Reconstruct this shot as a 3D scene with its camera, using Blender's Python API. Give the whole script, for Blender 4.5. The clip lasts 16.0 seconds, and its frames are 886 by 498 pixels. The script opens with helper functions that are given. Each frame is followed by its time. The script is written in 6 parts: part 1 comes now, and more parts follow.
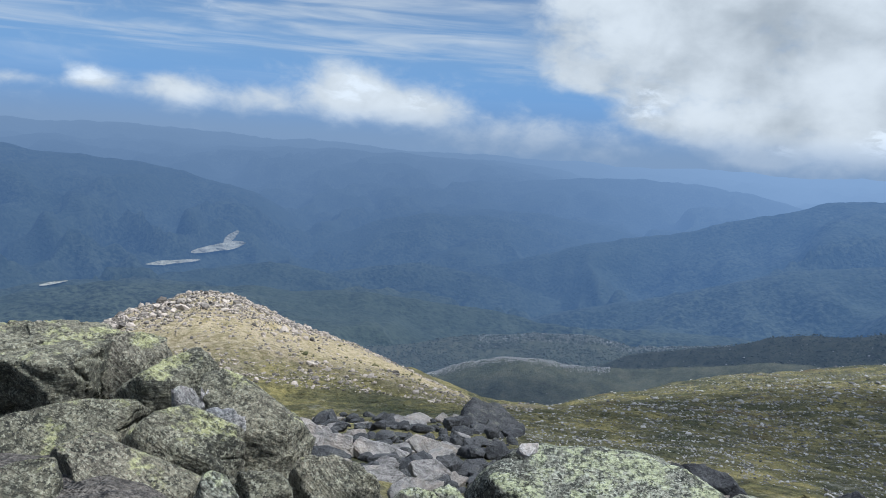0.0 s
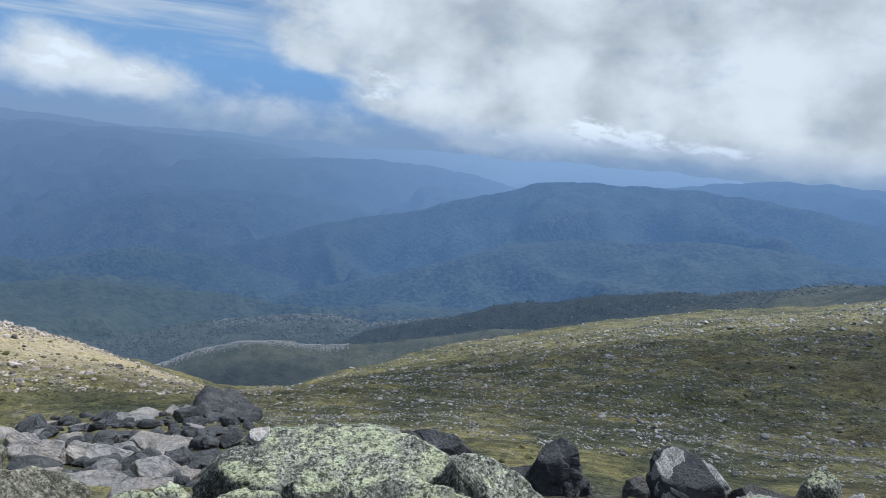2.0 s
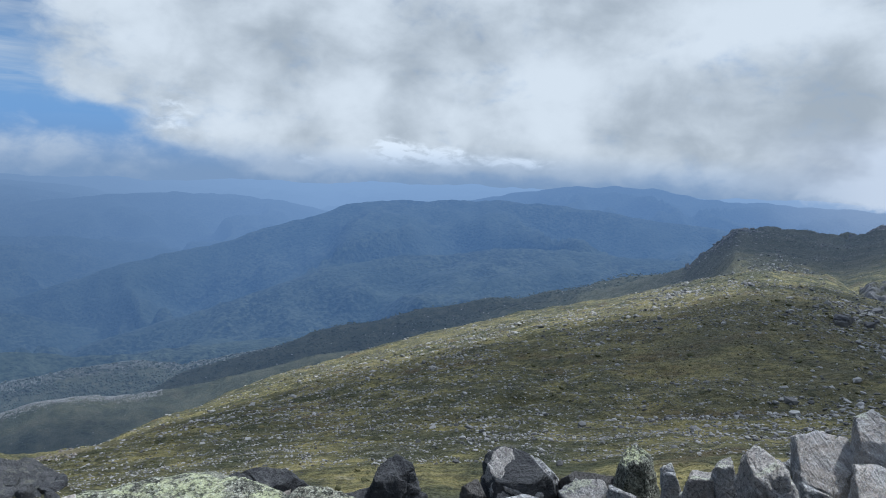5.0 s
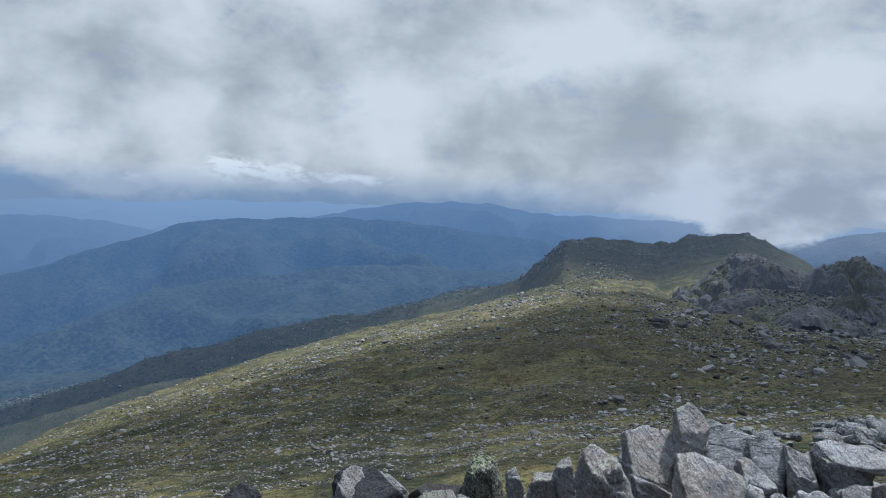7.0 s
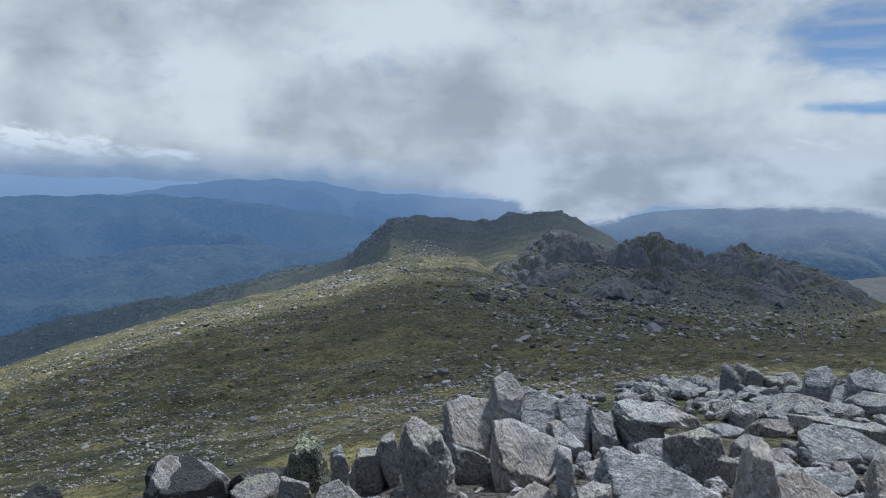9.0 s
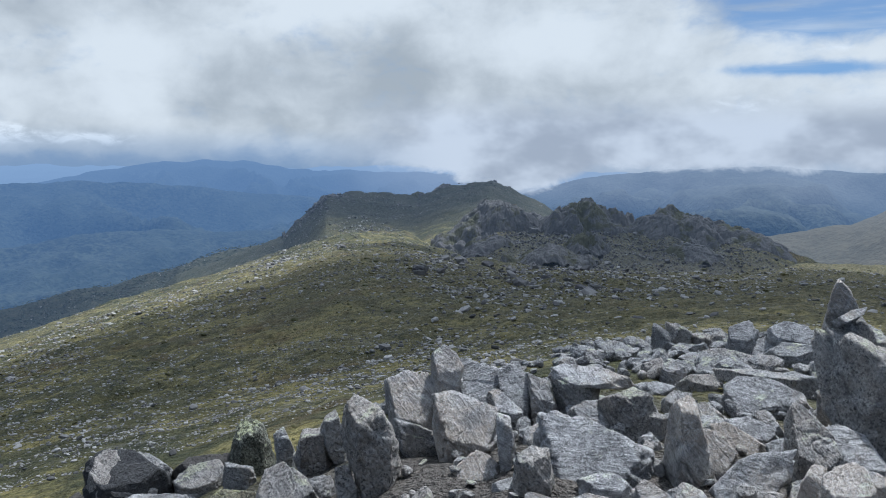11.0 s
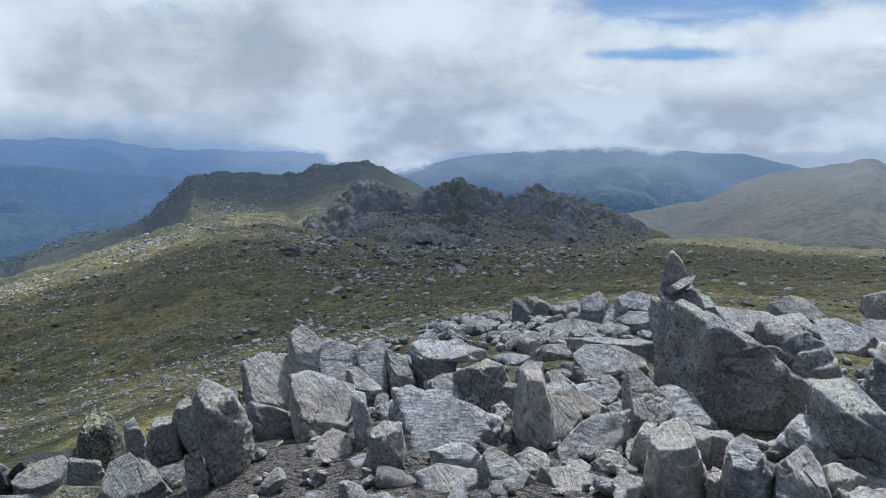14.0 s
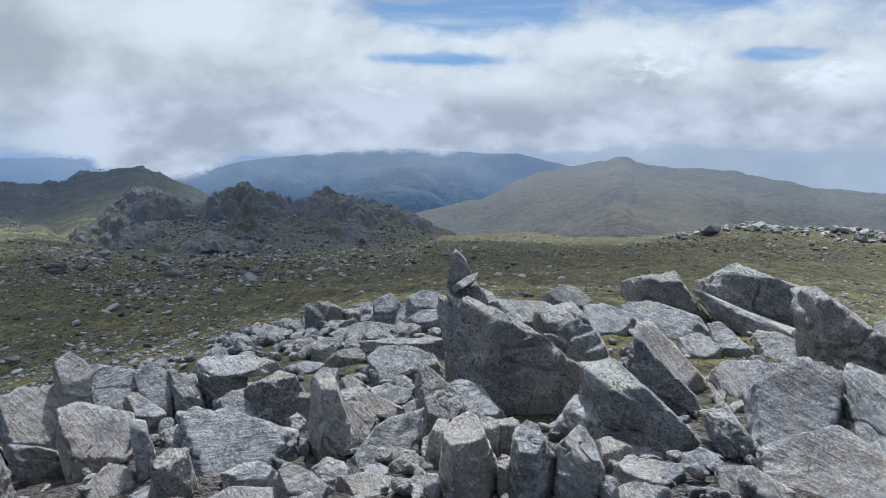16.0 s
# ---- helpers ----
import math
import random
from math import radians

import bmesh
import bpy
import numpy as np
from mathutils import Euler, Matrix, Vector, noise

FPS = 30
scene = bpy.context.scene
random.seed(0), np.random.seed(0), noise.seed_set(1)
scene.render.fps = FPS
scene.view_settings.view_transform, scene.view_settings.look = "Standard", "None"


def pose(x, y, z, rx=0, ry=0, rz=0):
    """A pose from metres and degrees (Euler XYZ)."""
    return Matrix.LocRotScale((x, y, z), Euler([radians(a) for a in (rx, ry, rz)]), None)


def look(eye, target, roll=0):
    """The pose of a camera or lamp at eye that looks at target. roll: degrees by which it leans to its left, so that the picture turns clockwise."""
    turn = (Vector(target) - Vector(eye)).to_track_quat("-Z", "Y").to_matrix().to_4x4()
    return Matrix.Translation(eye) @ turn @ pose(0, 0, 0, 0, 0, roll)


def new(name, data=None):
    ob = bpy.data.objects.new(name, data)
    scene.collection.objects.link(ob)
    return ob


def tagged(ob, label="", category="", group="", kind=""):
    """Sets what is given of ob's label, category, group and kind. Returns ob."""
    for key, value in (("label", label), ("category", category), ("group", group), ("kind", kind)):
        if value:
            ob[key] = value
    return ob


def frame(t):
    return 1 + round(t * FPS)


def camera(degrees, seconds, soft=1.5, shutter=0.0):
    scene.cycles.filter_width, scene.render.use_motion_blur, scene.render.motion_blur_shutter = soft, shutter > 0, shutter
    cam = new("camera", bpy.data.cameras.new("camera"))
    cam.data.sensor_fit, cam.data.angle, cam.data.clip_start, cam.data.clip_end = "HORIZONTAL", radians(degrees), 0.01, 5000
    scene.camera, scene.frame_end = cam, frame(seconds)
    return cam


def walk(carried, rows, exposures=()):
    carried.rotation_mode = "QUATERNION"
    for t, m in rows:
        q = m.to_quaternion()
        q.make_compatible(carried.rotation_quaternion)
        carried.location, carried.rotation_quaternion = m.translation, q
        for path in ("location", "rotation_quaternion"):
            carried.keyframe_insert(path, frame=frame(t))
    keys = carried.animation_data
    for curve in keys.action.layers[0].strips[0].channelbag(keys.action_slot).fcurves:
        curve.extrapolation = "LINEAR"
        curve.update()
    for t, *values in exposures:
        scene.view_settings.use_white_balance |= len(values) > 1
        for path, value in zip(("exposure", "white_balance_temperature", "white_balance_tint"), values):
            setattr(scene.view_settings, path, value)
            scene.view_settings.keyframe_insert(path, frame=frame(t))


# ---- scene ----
cam = camera(61.8, 16.0, soft=1.0)
walk(cam, (
    (0.0, pose(-0.000, -0.000, 1.700, 80.63, -3.85, 0.93)),
    (0.5, pose(0.036, -0.000, 1.694, 79.38, -4.20, -3.72)),
    (1.0, pose(0.046, 0.033, 1.690, 79.55, -4.45, -10.10)),
    (1.5, pose(0.072, 0.081, 1.670, 80.34, -5.24, -15.98)),
    (2.0, pose(0.078, 0.084, 1.670, 80.75, -5.75, -19.26)),
    (2.5, pose(0.090, 0.102, 1.663, 81.52, -5.52, -21.82)),
    (3.0, pose(0.091, 0.105, 1.664, 82.11, -4.34, -24.38)),
    (3.5, pose(0.112, 0.126, 1.657, 82.61, -3.06, -26.87)),
    (4.0, pose(0.128, 0.136, 1.647, 83.15, -2.86, -29.86)),
    (6.5, pose(0.045, 0.162, 1.650, 84.26, -2.02, -41.93)),
    (7.0, pose(0.057, 0.153, 1.655, 85.19, -2.10, -46.46)),
    (7.5, pose(0.071, 0.136, 1.658, 85.39, -1.85, -50.39)),
    (8.0, pose(0.098, 0.136, 1.649, 85.21, -2.01, -54.01)),
    (8.5, pose(0.119, 0.157, 1.642, 84.85, -2.57, -56.97)),
    (9.0, pose(0.141, 0.147, 1.635, 84.06, -2.80, -59.78)),
    (11.5, pose(0.106, 0.051, 1.678, 82.29, -0.40, -66.07)),
    (12.0, pose(0.125, -0.005, 1.669, 82.19, -0.30, -67.38)),
    (12.5, pose(0.142, -0.030, 1.645, 81.06, -0.19, -68.45)),
    (13.0, pose(0.164, -0.081, 1.652, 80.91, -1.08, -69.63)),
    (13.5, pose(0.155, -0.090, 1.648, 81.17, -0.79, -71.63)),
    (14.0, pose(0.175, -0.092, 1.652, 80.77, -1.12, -74.68)),
    (14.5, pose(0.209, -0.121, 1.657, 80.19, -1.42, -79.51)),
    (15.0, pose(0.240, -0.113, 1.664, 80.24, -0.94, -84.82)),
    (15.5, pose(0.232, -0.108, 1.671, 80.64, -0.70, -88.06)),
    (16.0, pose(0.234, -0.123, 1.675, 81.23, -0.80, -90.92)),
), exposures=((0, 0.48, 5750, 10), (4.2, 0.47, 5650, 10), (6.5, 0.28, 5700, 10), (9, 0.27, 5700, 10), (11.5, 0.48, 5750, 10), (16, 0.49, 5750, 10)))

# ---- light: a broken cloud deck over a mountain top, sun high on the right ----
SUN_AZ, SUN_EL = 96.0, 64.0


def deg_dir(az, el):
    a, e = radians(az), radians(el)
    return Vector((math.sin(a) * math.cos(e), math.cos(a) * math.cos(e), math.sin(e)))


sun = new("sun", bpy.data.lights.new("sun", "SUN"))
sun.data.energy, sun.data.angle, sun.data.color = 4.6, radians(0.6), (1.0, 0.975, 0.94)
sun.matrix_world = look(deg_dir(SUN_AZ, SUN_EL) * 50, (0, 0, 0))


class Graph:
    """Short forms for building node trees."""

    def __init__(self, tree):
        self.tree = tree

    def node(self, kind, **values):
        n = self.tree.nodes.new(kind)
        for k, v in values.items():
            setattr(n, k, v)
        return n

    def put(self, socket, value):
        if isinstance(value, bpy.types.NodeSocket):
            self.tree.links.new(value, socket)
        else:
            socket.default_value = value

    def math(self, op, a, b=0.0, c=0.0, clamp=False):
        n = self.node("ShaderNodeMath", operation=op, use_clamp=clamp)
        for s, v in zip(n.inputs, (a, b, c)):
            self.put(s, v)
        return n.outputs[0]

    def add(self, a, b):
        return self.math("ADD", a, b)

    def mul(self, a, b):
        return self.math("MULTIPLY", a, b)

    def sub(self, a, b):
        return self.math("SUBTRACT", a, b)

    def step(self, x, lo, hi, out0=0.0, out1=1.0):
        n = self.node("ShaderNodeMapRange", interpolation_type="SMOOTHSTEP")
        for s, v in zip(n.inputs, (x, lo, hi, out0, out1)):
            self.put(s, v)
        return n.outputs[0]

    def mix(self, f, a, b):
        n = self.node("ShaderNodeMix", data_type="RGBA")
        self.put(n.inputs[0], f), self.put(n.inputs[6], a), self.put(n.inputs[7], b)
        return n.outputs[2]

    def combine(self, x, y, z):
        n = self.node("ShaderNodeCombineXYZ")
        for s, v in zip(n.inputs, (x, y, z)):
            self.put(s, v)
        return n.outputs[0]

    def scaled(self, v, k):
        n = self.node("ShaderNodeVectorMath", operation="MULTIPLY")
        self.put(n.inputs[0], v), self.put(n.inputs[1], k)
        return n.outputs[0]

    def noise(self, v, scale, detail=4.0, rough=0.55, warp=0.0):
        n = self.node("ShaderNodeTexNoise")
        self.put(n.inputs["Vector"], v)
        for k, x in (("Scale", scale), ("Detail", detail), ("Roughness", rough), ("Distortion", warp)):
            n.inputs[k].default_value = x
        return n.outputs[0]

    def voronoi(self, v, scale, feature="F1"):
        n = self.node("ShaderNodeTexVoronoi", feature=feature)
        self.put(n.inputs["Vector"], v)
        n.inputs["Scale"].default_value = scale
        return n.outputs["Distance"]


# ---- sky: blue with high streaks, a row of cumulus, a grey-white deck ----
world = bpy.data.worlds.new("sky")
scene.world = world
world.use_nodes = True
world.node_tree.nodes.clear()
g = Graph(world.node_tree)
sky = g.node("ShaderNodeTexSky", sky_type="NISHITA", sun_disc=False, sun_elevation=radians(SUN_EL), sun_rotation=radians(SUN_AZ),
             altitude=2200.0, air_density=1.0, dust_density=0.6, ozone_density=2.0)
where = g.node("ShaderNodeTexCoord").outputs["Generated"]
axes = g.node("ShaderNodeSeparateXYZ")
g.put(axes.inputs[0], where)
AZ = g.mul(g.math("ARCTAN2", axes.outputs[0], axes.outputs[1]), 57.2958)
EL = g.mul(g.math("ARCSINE", axes.outputs[2]), 57.2958)


def puff(az, el, wide, tall, amount):
    """A soft lump of cloud cover about one direction."""
    a, e = g.mul(g.sub(AZ, az), 1 / wide), g.mul(g.sub(EL, el), 1 / tall)
    return g.mul(g.math("EXPONENT", g.mul(g.add(g.mul(a, a), g.mul(e, e)), -1.0)), amount)


flat = g.combine(g.mul(AZ, 0.1), g.mul(EL, 0.17), 0.0)
billow = g.noise(flat, 1.25, 7.0, 0.56, 0.25)
# the deck: its edge leans, and its base hangs low on the right
edge = g.add(5.0, g.mul(g.math("MAXIMUM", g.sub(4.5, EL), 0.0), 2.3))
deck = g.mul(g.step(AZ, g.sub(edge, 2.5), g.add(edge, 4.0)), g.step(g.add(EL, g.mul(g.math("MAXIMUM", g.sub(AZ, 50.0), 0.0), 0.08)), -2.2, 0.6))
deck = g.mul(deck, g.sub(1.0, g.mul(g.step(AZ, 76.0, 90.0), g.step(EL, 5.0, 9.0, 0.0, 0.35))))
deck = g.mul(deck, g.step(EL, 14.0, 32.0, 1.0, 0.7))
cover = g.mul(deck, 0.62)
for lump in ((-26.0, 1.7, 1.7, 0.9, 0.62), (-20.8, 1.4, 2.4, 1.1, 0.52), (-30.5, 1.4, 2.4, 0.5, 0.3), (-14.5, 0.9, 3.0, 1.0, 0.42), (-8.2, 2.1, 3.0, 1.9, 0.76), (-2.5, 1.3, 3.2, 1.6, 0.68),
             (5.5, 0.0, 5.0, 1.5, 0.45), (93.0, 9.6, 6.5, 1.6, -1.0), (90.5, 5.6, 6.0, 0.45, -0.6), (114.5, 5.8, 3.0, 0.5, -0.7), (110.0, 10.0, 5.0, 1.0, -0.7), (11.0, 2.6, 3.2, 0.9, -0.3), (33.0, 0.2, 3.2, 0.7, 0.42), (40.0, 0.1, 5.0, 0.5, 0.36), (21.5, -1.0, 3.0, 0.5, 0.3)):
    cover = g.add(cover, puff(*lump))
density = g.add(cover, g.mul(g.sub(billow, 0.5), 0.85))
density = g.add(density, g.mul(g.sub(g.noise(flat, 4.6, 6.0, 0.6, 0.3), 0.5), 0.55))
cloud = g.step(density, 0.02, 0.60)
streak = g.noise(g.combine(g.mul(AZ, 0.045), g.mul(EL, 0.5), 3.0), 1.5, 5.0, 0.55, 0.5)
cirrus = g.mul(g.step(streak, 0.42, 0.75), g.step(EL, 1.5, 5.0, 0.0, 0.65))
# lit and grey parts of the cloud
shape = g.noise(g.combine(g.mul(AZ, 0.14), g.mul(EL, 0.15), 7.3), 1.0, 5.0, 0.5, 0.3)
swell = g.add(g.mul(g.sub(shape, 0.5), 1.5), g.mul(g.sub(billow, 0.5), 1.1))
swell = g.add(swell, g.mul(g.sub(g.noise(g.combine(g.mul(AZ, 0.1), g.mul(EL, 0.12), 4.0), 3.4, 6.0, 0.55, 0.35), 0.5), 0.5))
for lump in ((17.8, 2.6, 3.0, 1.5, 0.4), (26.9, 5.0, 3.0, 2.0, 0.3), (41.5, 6.3, 4.0, 1.6, 0.4), (58.6, 11.0, 5.0, 2.0, 0.45), (67.3, 0.7, 4.5, 1.6, 0.6), (73.0, 7.9, 4.5, 2.5, 0.45),
             (51.1, 8.7, 4.0, 1.4, 0.35), (77.8, 1.0, 4.0, 1.0, 0.4), (87.6, -0.1, 4.0, 0.8, 0.4), (95.8, 3.0, 5.0, 1.4, 0.4), (104.0, 6.6, 4.0, 1.5, 0.4), (120.0, 4.0, 4.0, 2.5, 0.4)):
    swell = g.add(swell, puff(*lump))
for lump in ((25.7, 8.8, 7.0, 2.4, 0.4), (33.5, 9.6, 4.0, 2.0, 0.4), (50.9, 3.1, 5.0, 1.8, 0.5), (46.5, 9.5, 3.5, 1.8, 0.35), (38.6, 3.8, 4.0, 1.5, 0.4), (53.6, 6.0, 5.0, 1.9, 0.5), (61.2, 6.6, 4.0, 1.8, 0.4),
             (23.6, 1.2, 2.5, 1.0, 0.3), (58.7, 3.6, 5.0, 1.5, 0.45), (64.3, 5.0, 4.5, 2.2, 0.4), (74.9, 4.4, 5.0, 1.4, 0.3), (87.3, 3.7, 4.0, 1.0, 0.25)):
    swell = g.sub(swell, g.mul(puff(lump[0], lump[1], 0.85 * lump[2], 1.35 * lump[3], lump[4]), 0.5))
lit = g.step(swell, -0.62, 0.46)
lit = g.math("MAXIMUM", lit, g.mul(g.sub(1.0, deck), 0.7))
cloud_colour = g.mix(lit, (0.296, 0.322, 0.334, 1), (0.540, 0.564, 0.560, 1))
cloud_colour = g.mix(g.step(EL, 18.0, 45.0, 0.0, 0.8), cloud_colour, (2.0, 2.18, 2.40, 1))
bright = 0.0
for lump in ((-26.2, 2.0, 1.6, 0.7, 0.9), (-8.0, 2.4, 2.4, 1.3, 0.7), (-2.8, 1.8, 1.8, 0.9, 0.55), (30.0, 0.8, 2.0, 1.1, 0.95), (34.0, 0.6, 2.6, 0.8, 0.85), (40.0, 0.3, 3.6, 0.5, 0.75), (24.0, -0.1, 1.6, 0.5, 0.5), (14.0, 2.5, 2.4, 2.2, 0.5),
             (78.0, 0.8, 5.0, 1.3, 0.55), (86.0, 3.0, 3.0, 1.2, 0.4), (96.0, 3.0, 6.0, 1.2, 0.5), (107.0, 5.6, 5.0, 2.2, 0.5), (118.0, 4.0, 4.0, 2.0, 0.6), (92.0, 6.8, 2.5, 0.7, 0.4)):
    bright = g.add(bright, puff(*lump))
bright = g.step(g.mul(bright, g.sub(g.mul(g.sub(g.noise(g.combine(g.mul(AZ, 0.4), g.mul(EL, 0.9), 2.0), 1.5, 7.0, 0.6, 0.4), 0.25), 5.0), 0.2)), 0.18, 1.0)
cloud_colour = g.mix(bright, cloud_colour, (0.588, 0.620, 0.628, 1))
haze = g.mix(g.step(EL, -1.5, 3.0), (0.160, 0.232, 0.335, 1), (0.112, 0.238, 0.44, 1))
clear = g.node("ShaderNodeBackground")
g.put(clear.inputs[0], sky.outputs[0])
clear.inputs[1].default_value = 0.058
low = g.node("ShaderNodeBackground")
g.put(low.inputs[0], haze)
body = g.node("ShaderNodeBackground")
g.put(body.inputs[0], cloud_colour)


def blend(f, a, b):
    n = g.node("ShaderNodeMixShader")
    g.put(n.inputs[0], f), g.put(n.inputs[1], a.outputs[0]), g.put(n.inputs[2], b.outputs[0])
    return n


base = blend(g.step(EL, 12.0, -0.5, 0.0, 0.97), clear, low)
veil = g.mul(g.step(EL, -1.2, 1.5, 0.35, 1.0), g.math("MAXIMUM", cloud, cirrus))
out = g.node("ShaderNodeOutputWorld")
g.put(out.inputs[0], blend(veil, base, body).outputs[0])


# ---- materials ----
def material(name):
    m = bpy.data.materials.new(name)
    m.use_nodes = True
    m.node_tree.nodes.clear()
    return m, Graph(m.node_tree)


def surface(gr, colour, rough=0.9, bump=None, strength=0.5, distance=0.02):
    b = gr.node("ShaderNodeBsdfPrincipled")
    gr.put(b.inputs["Base Color"], colour)
    gr.put(b.inputs["Roughness"], rough)
    b.inputs["Specular IOR Level"].default_value = 0.25
    if bump is not None:
        n = gr.node("ShaderNodeBump")
        n.inputs["Strength"].default_value, n.inputs["Distance"].default_value = strength, distance
        gr.put(n.inputs["Height"], bump)
        gr.put(b.inputs["Normal"], n.outputs[0])
    return b


def finish(gr, shader):
    o = gr.node("ShaderNodeOutputMaterial")
    gr.put(o.inputs[0], shader.outputs[0])


def with_painted_haze(gr, shader, first=90.0, reach=1050.0):
    """Paints the haze of what lies far off into a material, as blue emission growing with distance."""
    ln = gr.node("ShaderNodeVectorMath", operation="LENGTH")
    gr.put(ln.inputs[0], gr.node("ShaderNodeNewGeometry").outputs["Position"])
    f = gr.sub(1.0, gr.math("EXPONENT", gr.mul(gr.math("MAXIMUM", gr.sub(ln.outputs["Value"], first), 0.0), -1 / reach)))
    haze_glow = gr.node("ShaderNodeEmission")
    haze_glow.inputs[0].default_value = (0.090, 0.135, 0.205, 1)
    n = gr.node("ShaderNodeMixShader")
    gr.put(n.inputs[0], f), gr.put(n.inputs[1], shader.outputs[0]), gr.put(n.inputs[2], haze_glow.outputs[0])
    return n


def granite(name, dark, pale, lichen, crust, lichen_amount, speck, fleck=0.3, bloom=(0.56, 0.56, 0.50, 1), rust=0.0, mottle=0.0):
    """Weathered granite: grain, streaks, lichen crusts on upper faces, dark and pale specks."""
    m, gr = material(name)
    p = gr.node("ShaderNodeNewGeometry").outputs["Position"]
    local = gr.node("ShaderNodeTexCoord").outputs["Object"]
    pick = gr.node("ShaderNodeObjectInfo").outputs["Random"]
    broad = gr.noise(p, 1.8, 6.0, 0.65)
    blotch = gr.noise(p, 9.0, 6.0, 0.72)
    grain = gr.noise(p, 120.0, 2.0, 0.6)
    apart = gr.node("ShaderNodeSeparateXYZ")
    gr.put(apart.inputs[0], local)
    tilted = gr.combine(apart.outputs[0], apart.outputs[1], gr.add(apart.outputs[2], gr.mul(apart.outputs[0], gr.sub(gr.mul(pick, 1.6), 0.3))))
    streak = gr.noise(gr.scaled(tilted, (1.0, 1.6, 8.0)), 2.8, 7.0, 0.72, 0.4)
    tone = gr.add(gr.add(gr.mul(broad, 0.4), gr.mul(blotch, 0.3)), gr.mul(streak, 0.3))
    c = gr.mix(gr.step(tone, 0.42, 0.58), dark, pale)
    bent = gr.node("ShaderNodeVectorMath", operation="ADD")
    gr.put(bent.inputs[0], local), gr.put(bent.inputs[1], gr.combine(gr.mul(blotch, 0.35), gr.mul(broad, 0.5), gr.mul(streak, 0.3)))
    crack = gr.step(gr.voronoi(bent.outputs[0], 2.2, "DISTANCE_TO_EDGE"), 0.0, 0.018)
    c = gr.mix(gr.mul(gr.sub(1.0, crack), 0.28), c, crust)
    c = gr.mix(gr.mul(gr.step(pick, 0.55, 1.0), 0.18), c, (0.32, 0.27, 0.21, 1))
    # iron stain in broad patches, bleached faces, thin dark weathering lines along the foliation
    c = gr.mix(gr.mul(gr.step(gr.add(gr.noise(p, 1.1, 5.0, 0.65, 0.5), gr.mul(pick, 0.12)), 0.52, 0.66), rust), c, (0.47, 0.385, 0.29, 1))
    c = gr.mix(gr.mul(gr.step(gr.noise(gr.scaled(tilted, (0.9, 1.2, 9.0)), 3.4, 5.0, 0.7, 1.0), 0.54, 0.68), 0.28), c, crust)
    c = gr.mix(gr.mul(gr.step(pick, 0.45, 0.0), 0.35), c, gr.mix(0.5, c, dark))
    up = gr.node("ShaderNodeSeparateXYZ")
    gr.put(up.inputs[0], gr.node("ShaderNodeNewGeometry").outputs["Normal"])
    patch = gr.add(gr.noise(p, 2.6, 6.0, 0.7, 0.4), gr.mul(gr.sub(up.outputs[2], 0.5), 0.22))
    c = gr.mix(gr.mul(gr.step(patch, 0.70 - 0.14 * lichen_amount, 0.76 - 0.12 * lichen_amount), 0.8), c, lichen)
    c = gr.mix(gr.mul(gr.step(gr.noise(gr.scaled(p, (1.0, 1.0, 0.55)), 19.0, 5.0, 0.7, 0.3), 0.49, 0.56), mottle), c, crust)
    # specks about a centimetre across, thick in some places and thin in others
    thick = gr.step(gr.noise(p, 4.5, 3.0, 0.6), 0.30, 0.66, 0.35, 1.0)
    pale_spot = gr.step(gr.noise(p, 46.0, 3.0, 0.6), 0.54, 0.60)
    dark_spot = gr.step(gr.noise(gr.scaled(p, (1.0, -1.0, 1.0)), 36.0, 3.0, 0.6), 0.53, 0.59)
    c = gr.mix(gr.mul(gr.mul(dark_spot, thick), speck), c, crust)
    c = gr.mix(gr.mul(gr.step(gr.noise(p, 24.0, 4.0, 0.7), 0.56, 0.63), speck * 0.6), c, crust)
    c = gr.mix(gr.mul(gr.step(gr.noise(gr.scaled(p, (-1.0, 1.0, 1.0)), 30.0, 4.0, 0.7), 0.57, 0.64), fleck * 0.7), c, bloom)
    c = gr.mix(gr.mul(gr.mul(pale_spot, thick), fleck), c, bloom)
    c = gr.mix(gr.mul(gr.step(grain, 0.5, 0.66), 0.22), c, gr.scaled(c, (1.6, 1.58, 1.52)))
    c = gr.mix(gr.mul(gr.step(grain, 0.48, 0.34), 0.2), c, gr.mix(0.7, c, crust))
    h = gr.add(gr.mul(grain, 0.10), gr.add(gr.mul(blotch, 0.9), gr.mul(gr.noise(p, 28.0, 4.0, 0.65), 0.42)))
    h = gr.add(gr.add(h, gr.mul(streak, 0.9)), gr.mul(crack, 0.3))
    finish(gr, surface(gr, c, 0.92, h, 1.0, 0.055))
    return m


GREY = granite("grey_granite", (0.155, 0.154, 0.152, 1), (0.435, 0.428, 0.412, 1), (0.45, 0.46, 0.36, 1), (0.085, 0.085, 0.088, 1), 0.3, 0.38, 0.32, (0.60, 0.60, 0.58, 1), 0.42)
LICHEN = granite("lichened_granite", (0.058, 0.056, 0.040, 1), (0.205, 0.190, 0.130, 1), (0.36, 0.36, 0.17, 1), (0.020, 0.021, 0.017, 1), 0.72, 0.85, 0.5, (0.42, 0.41, 0.30, 1), 0.1, 0.45)
PALE = granite("pale_lichened_granite", (0.085, 0.085, 0.068, 1), (0.25, 0.245, 0.185, 1), (0.37, 0.39, 0.22, 1), (0.022, 0.024, 0.019, 1), 1.15, 0.9, 0.6, (0.47, 0.48, 0.38, 1), 0.0, 0.8)
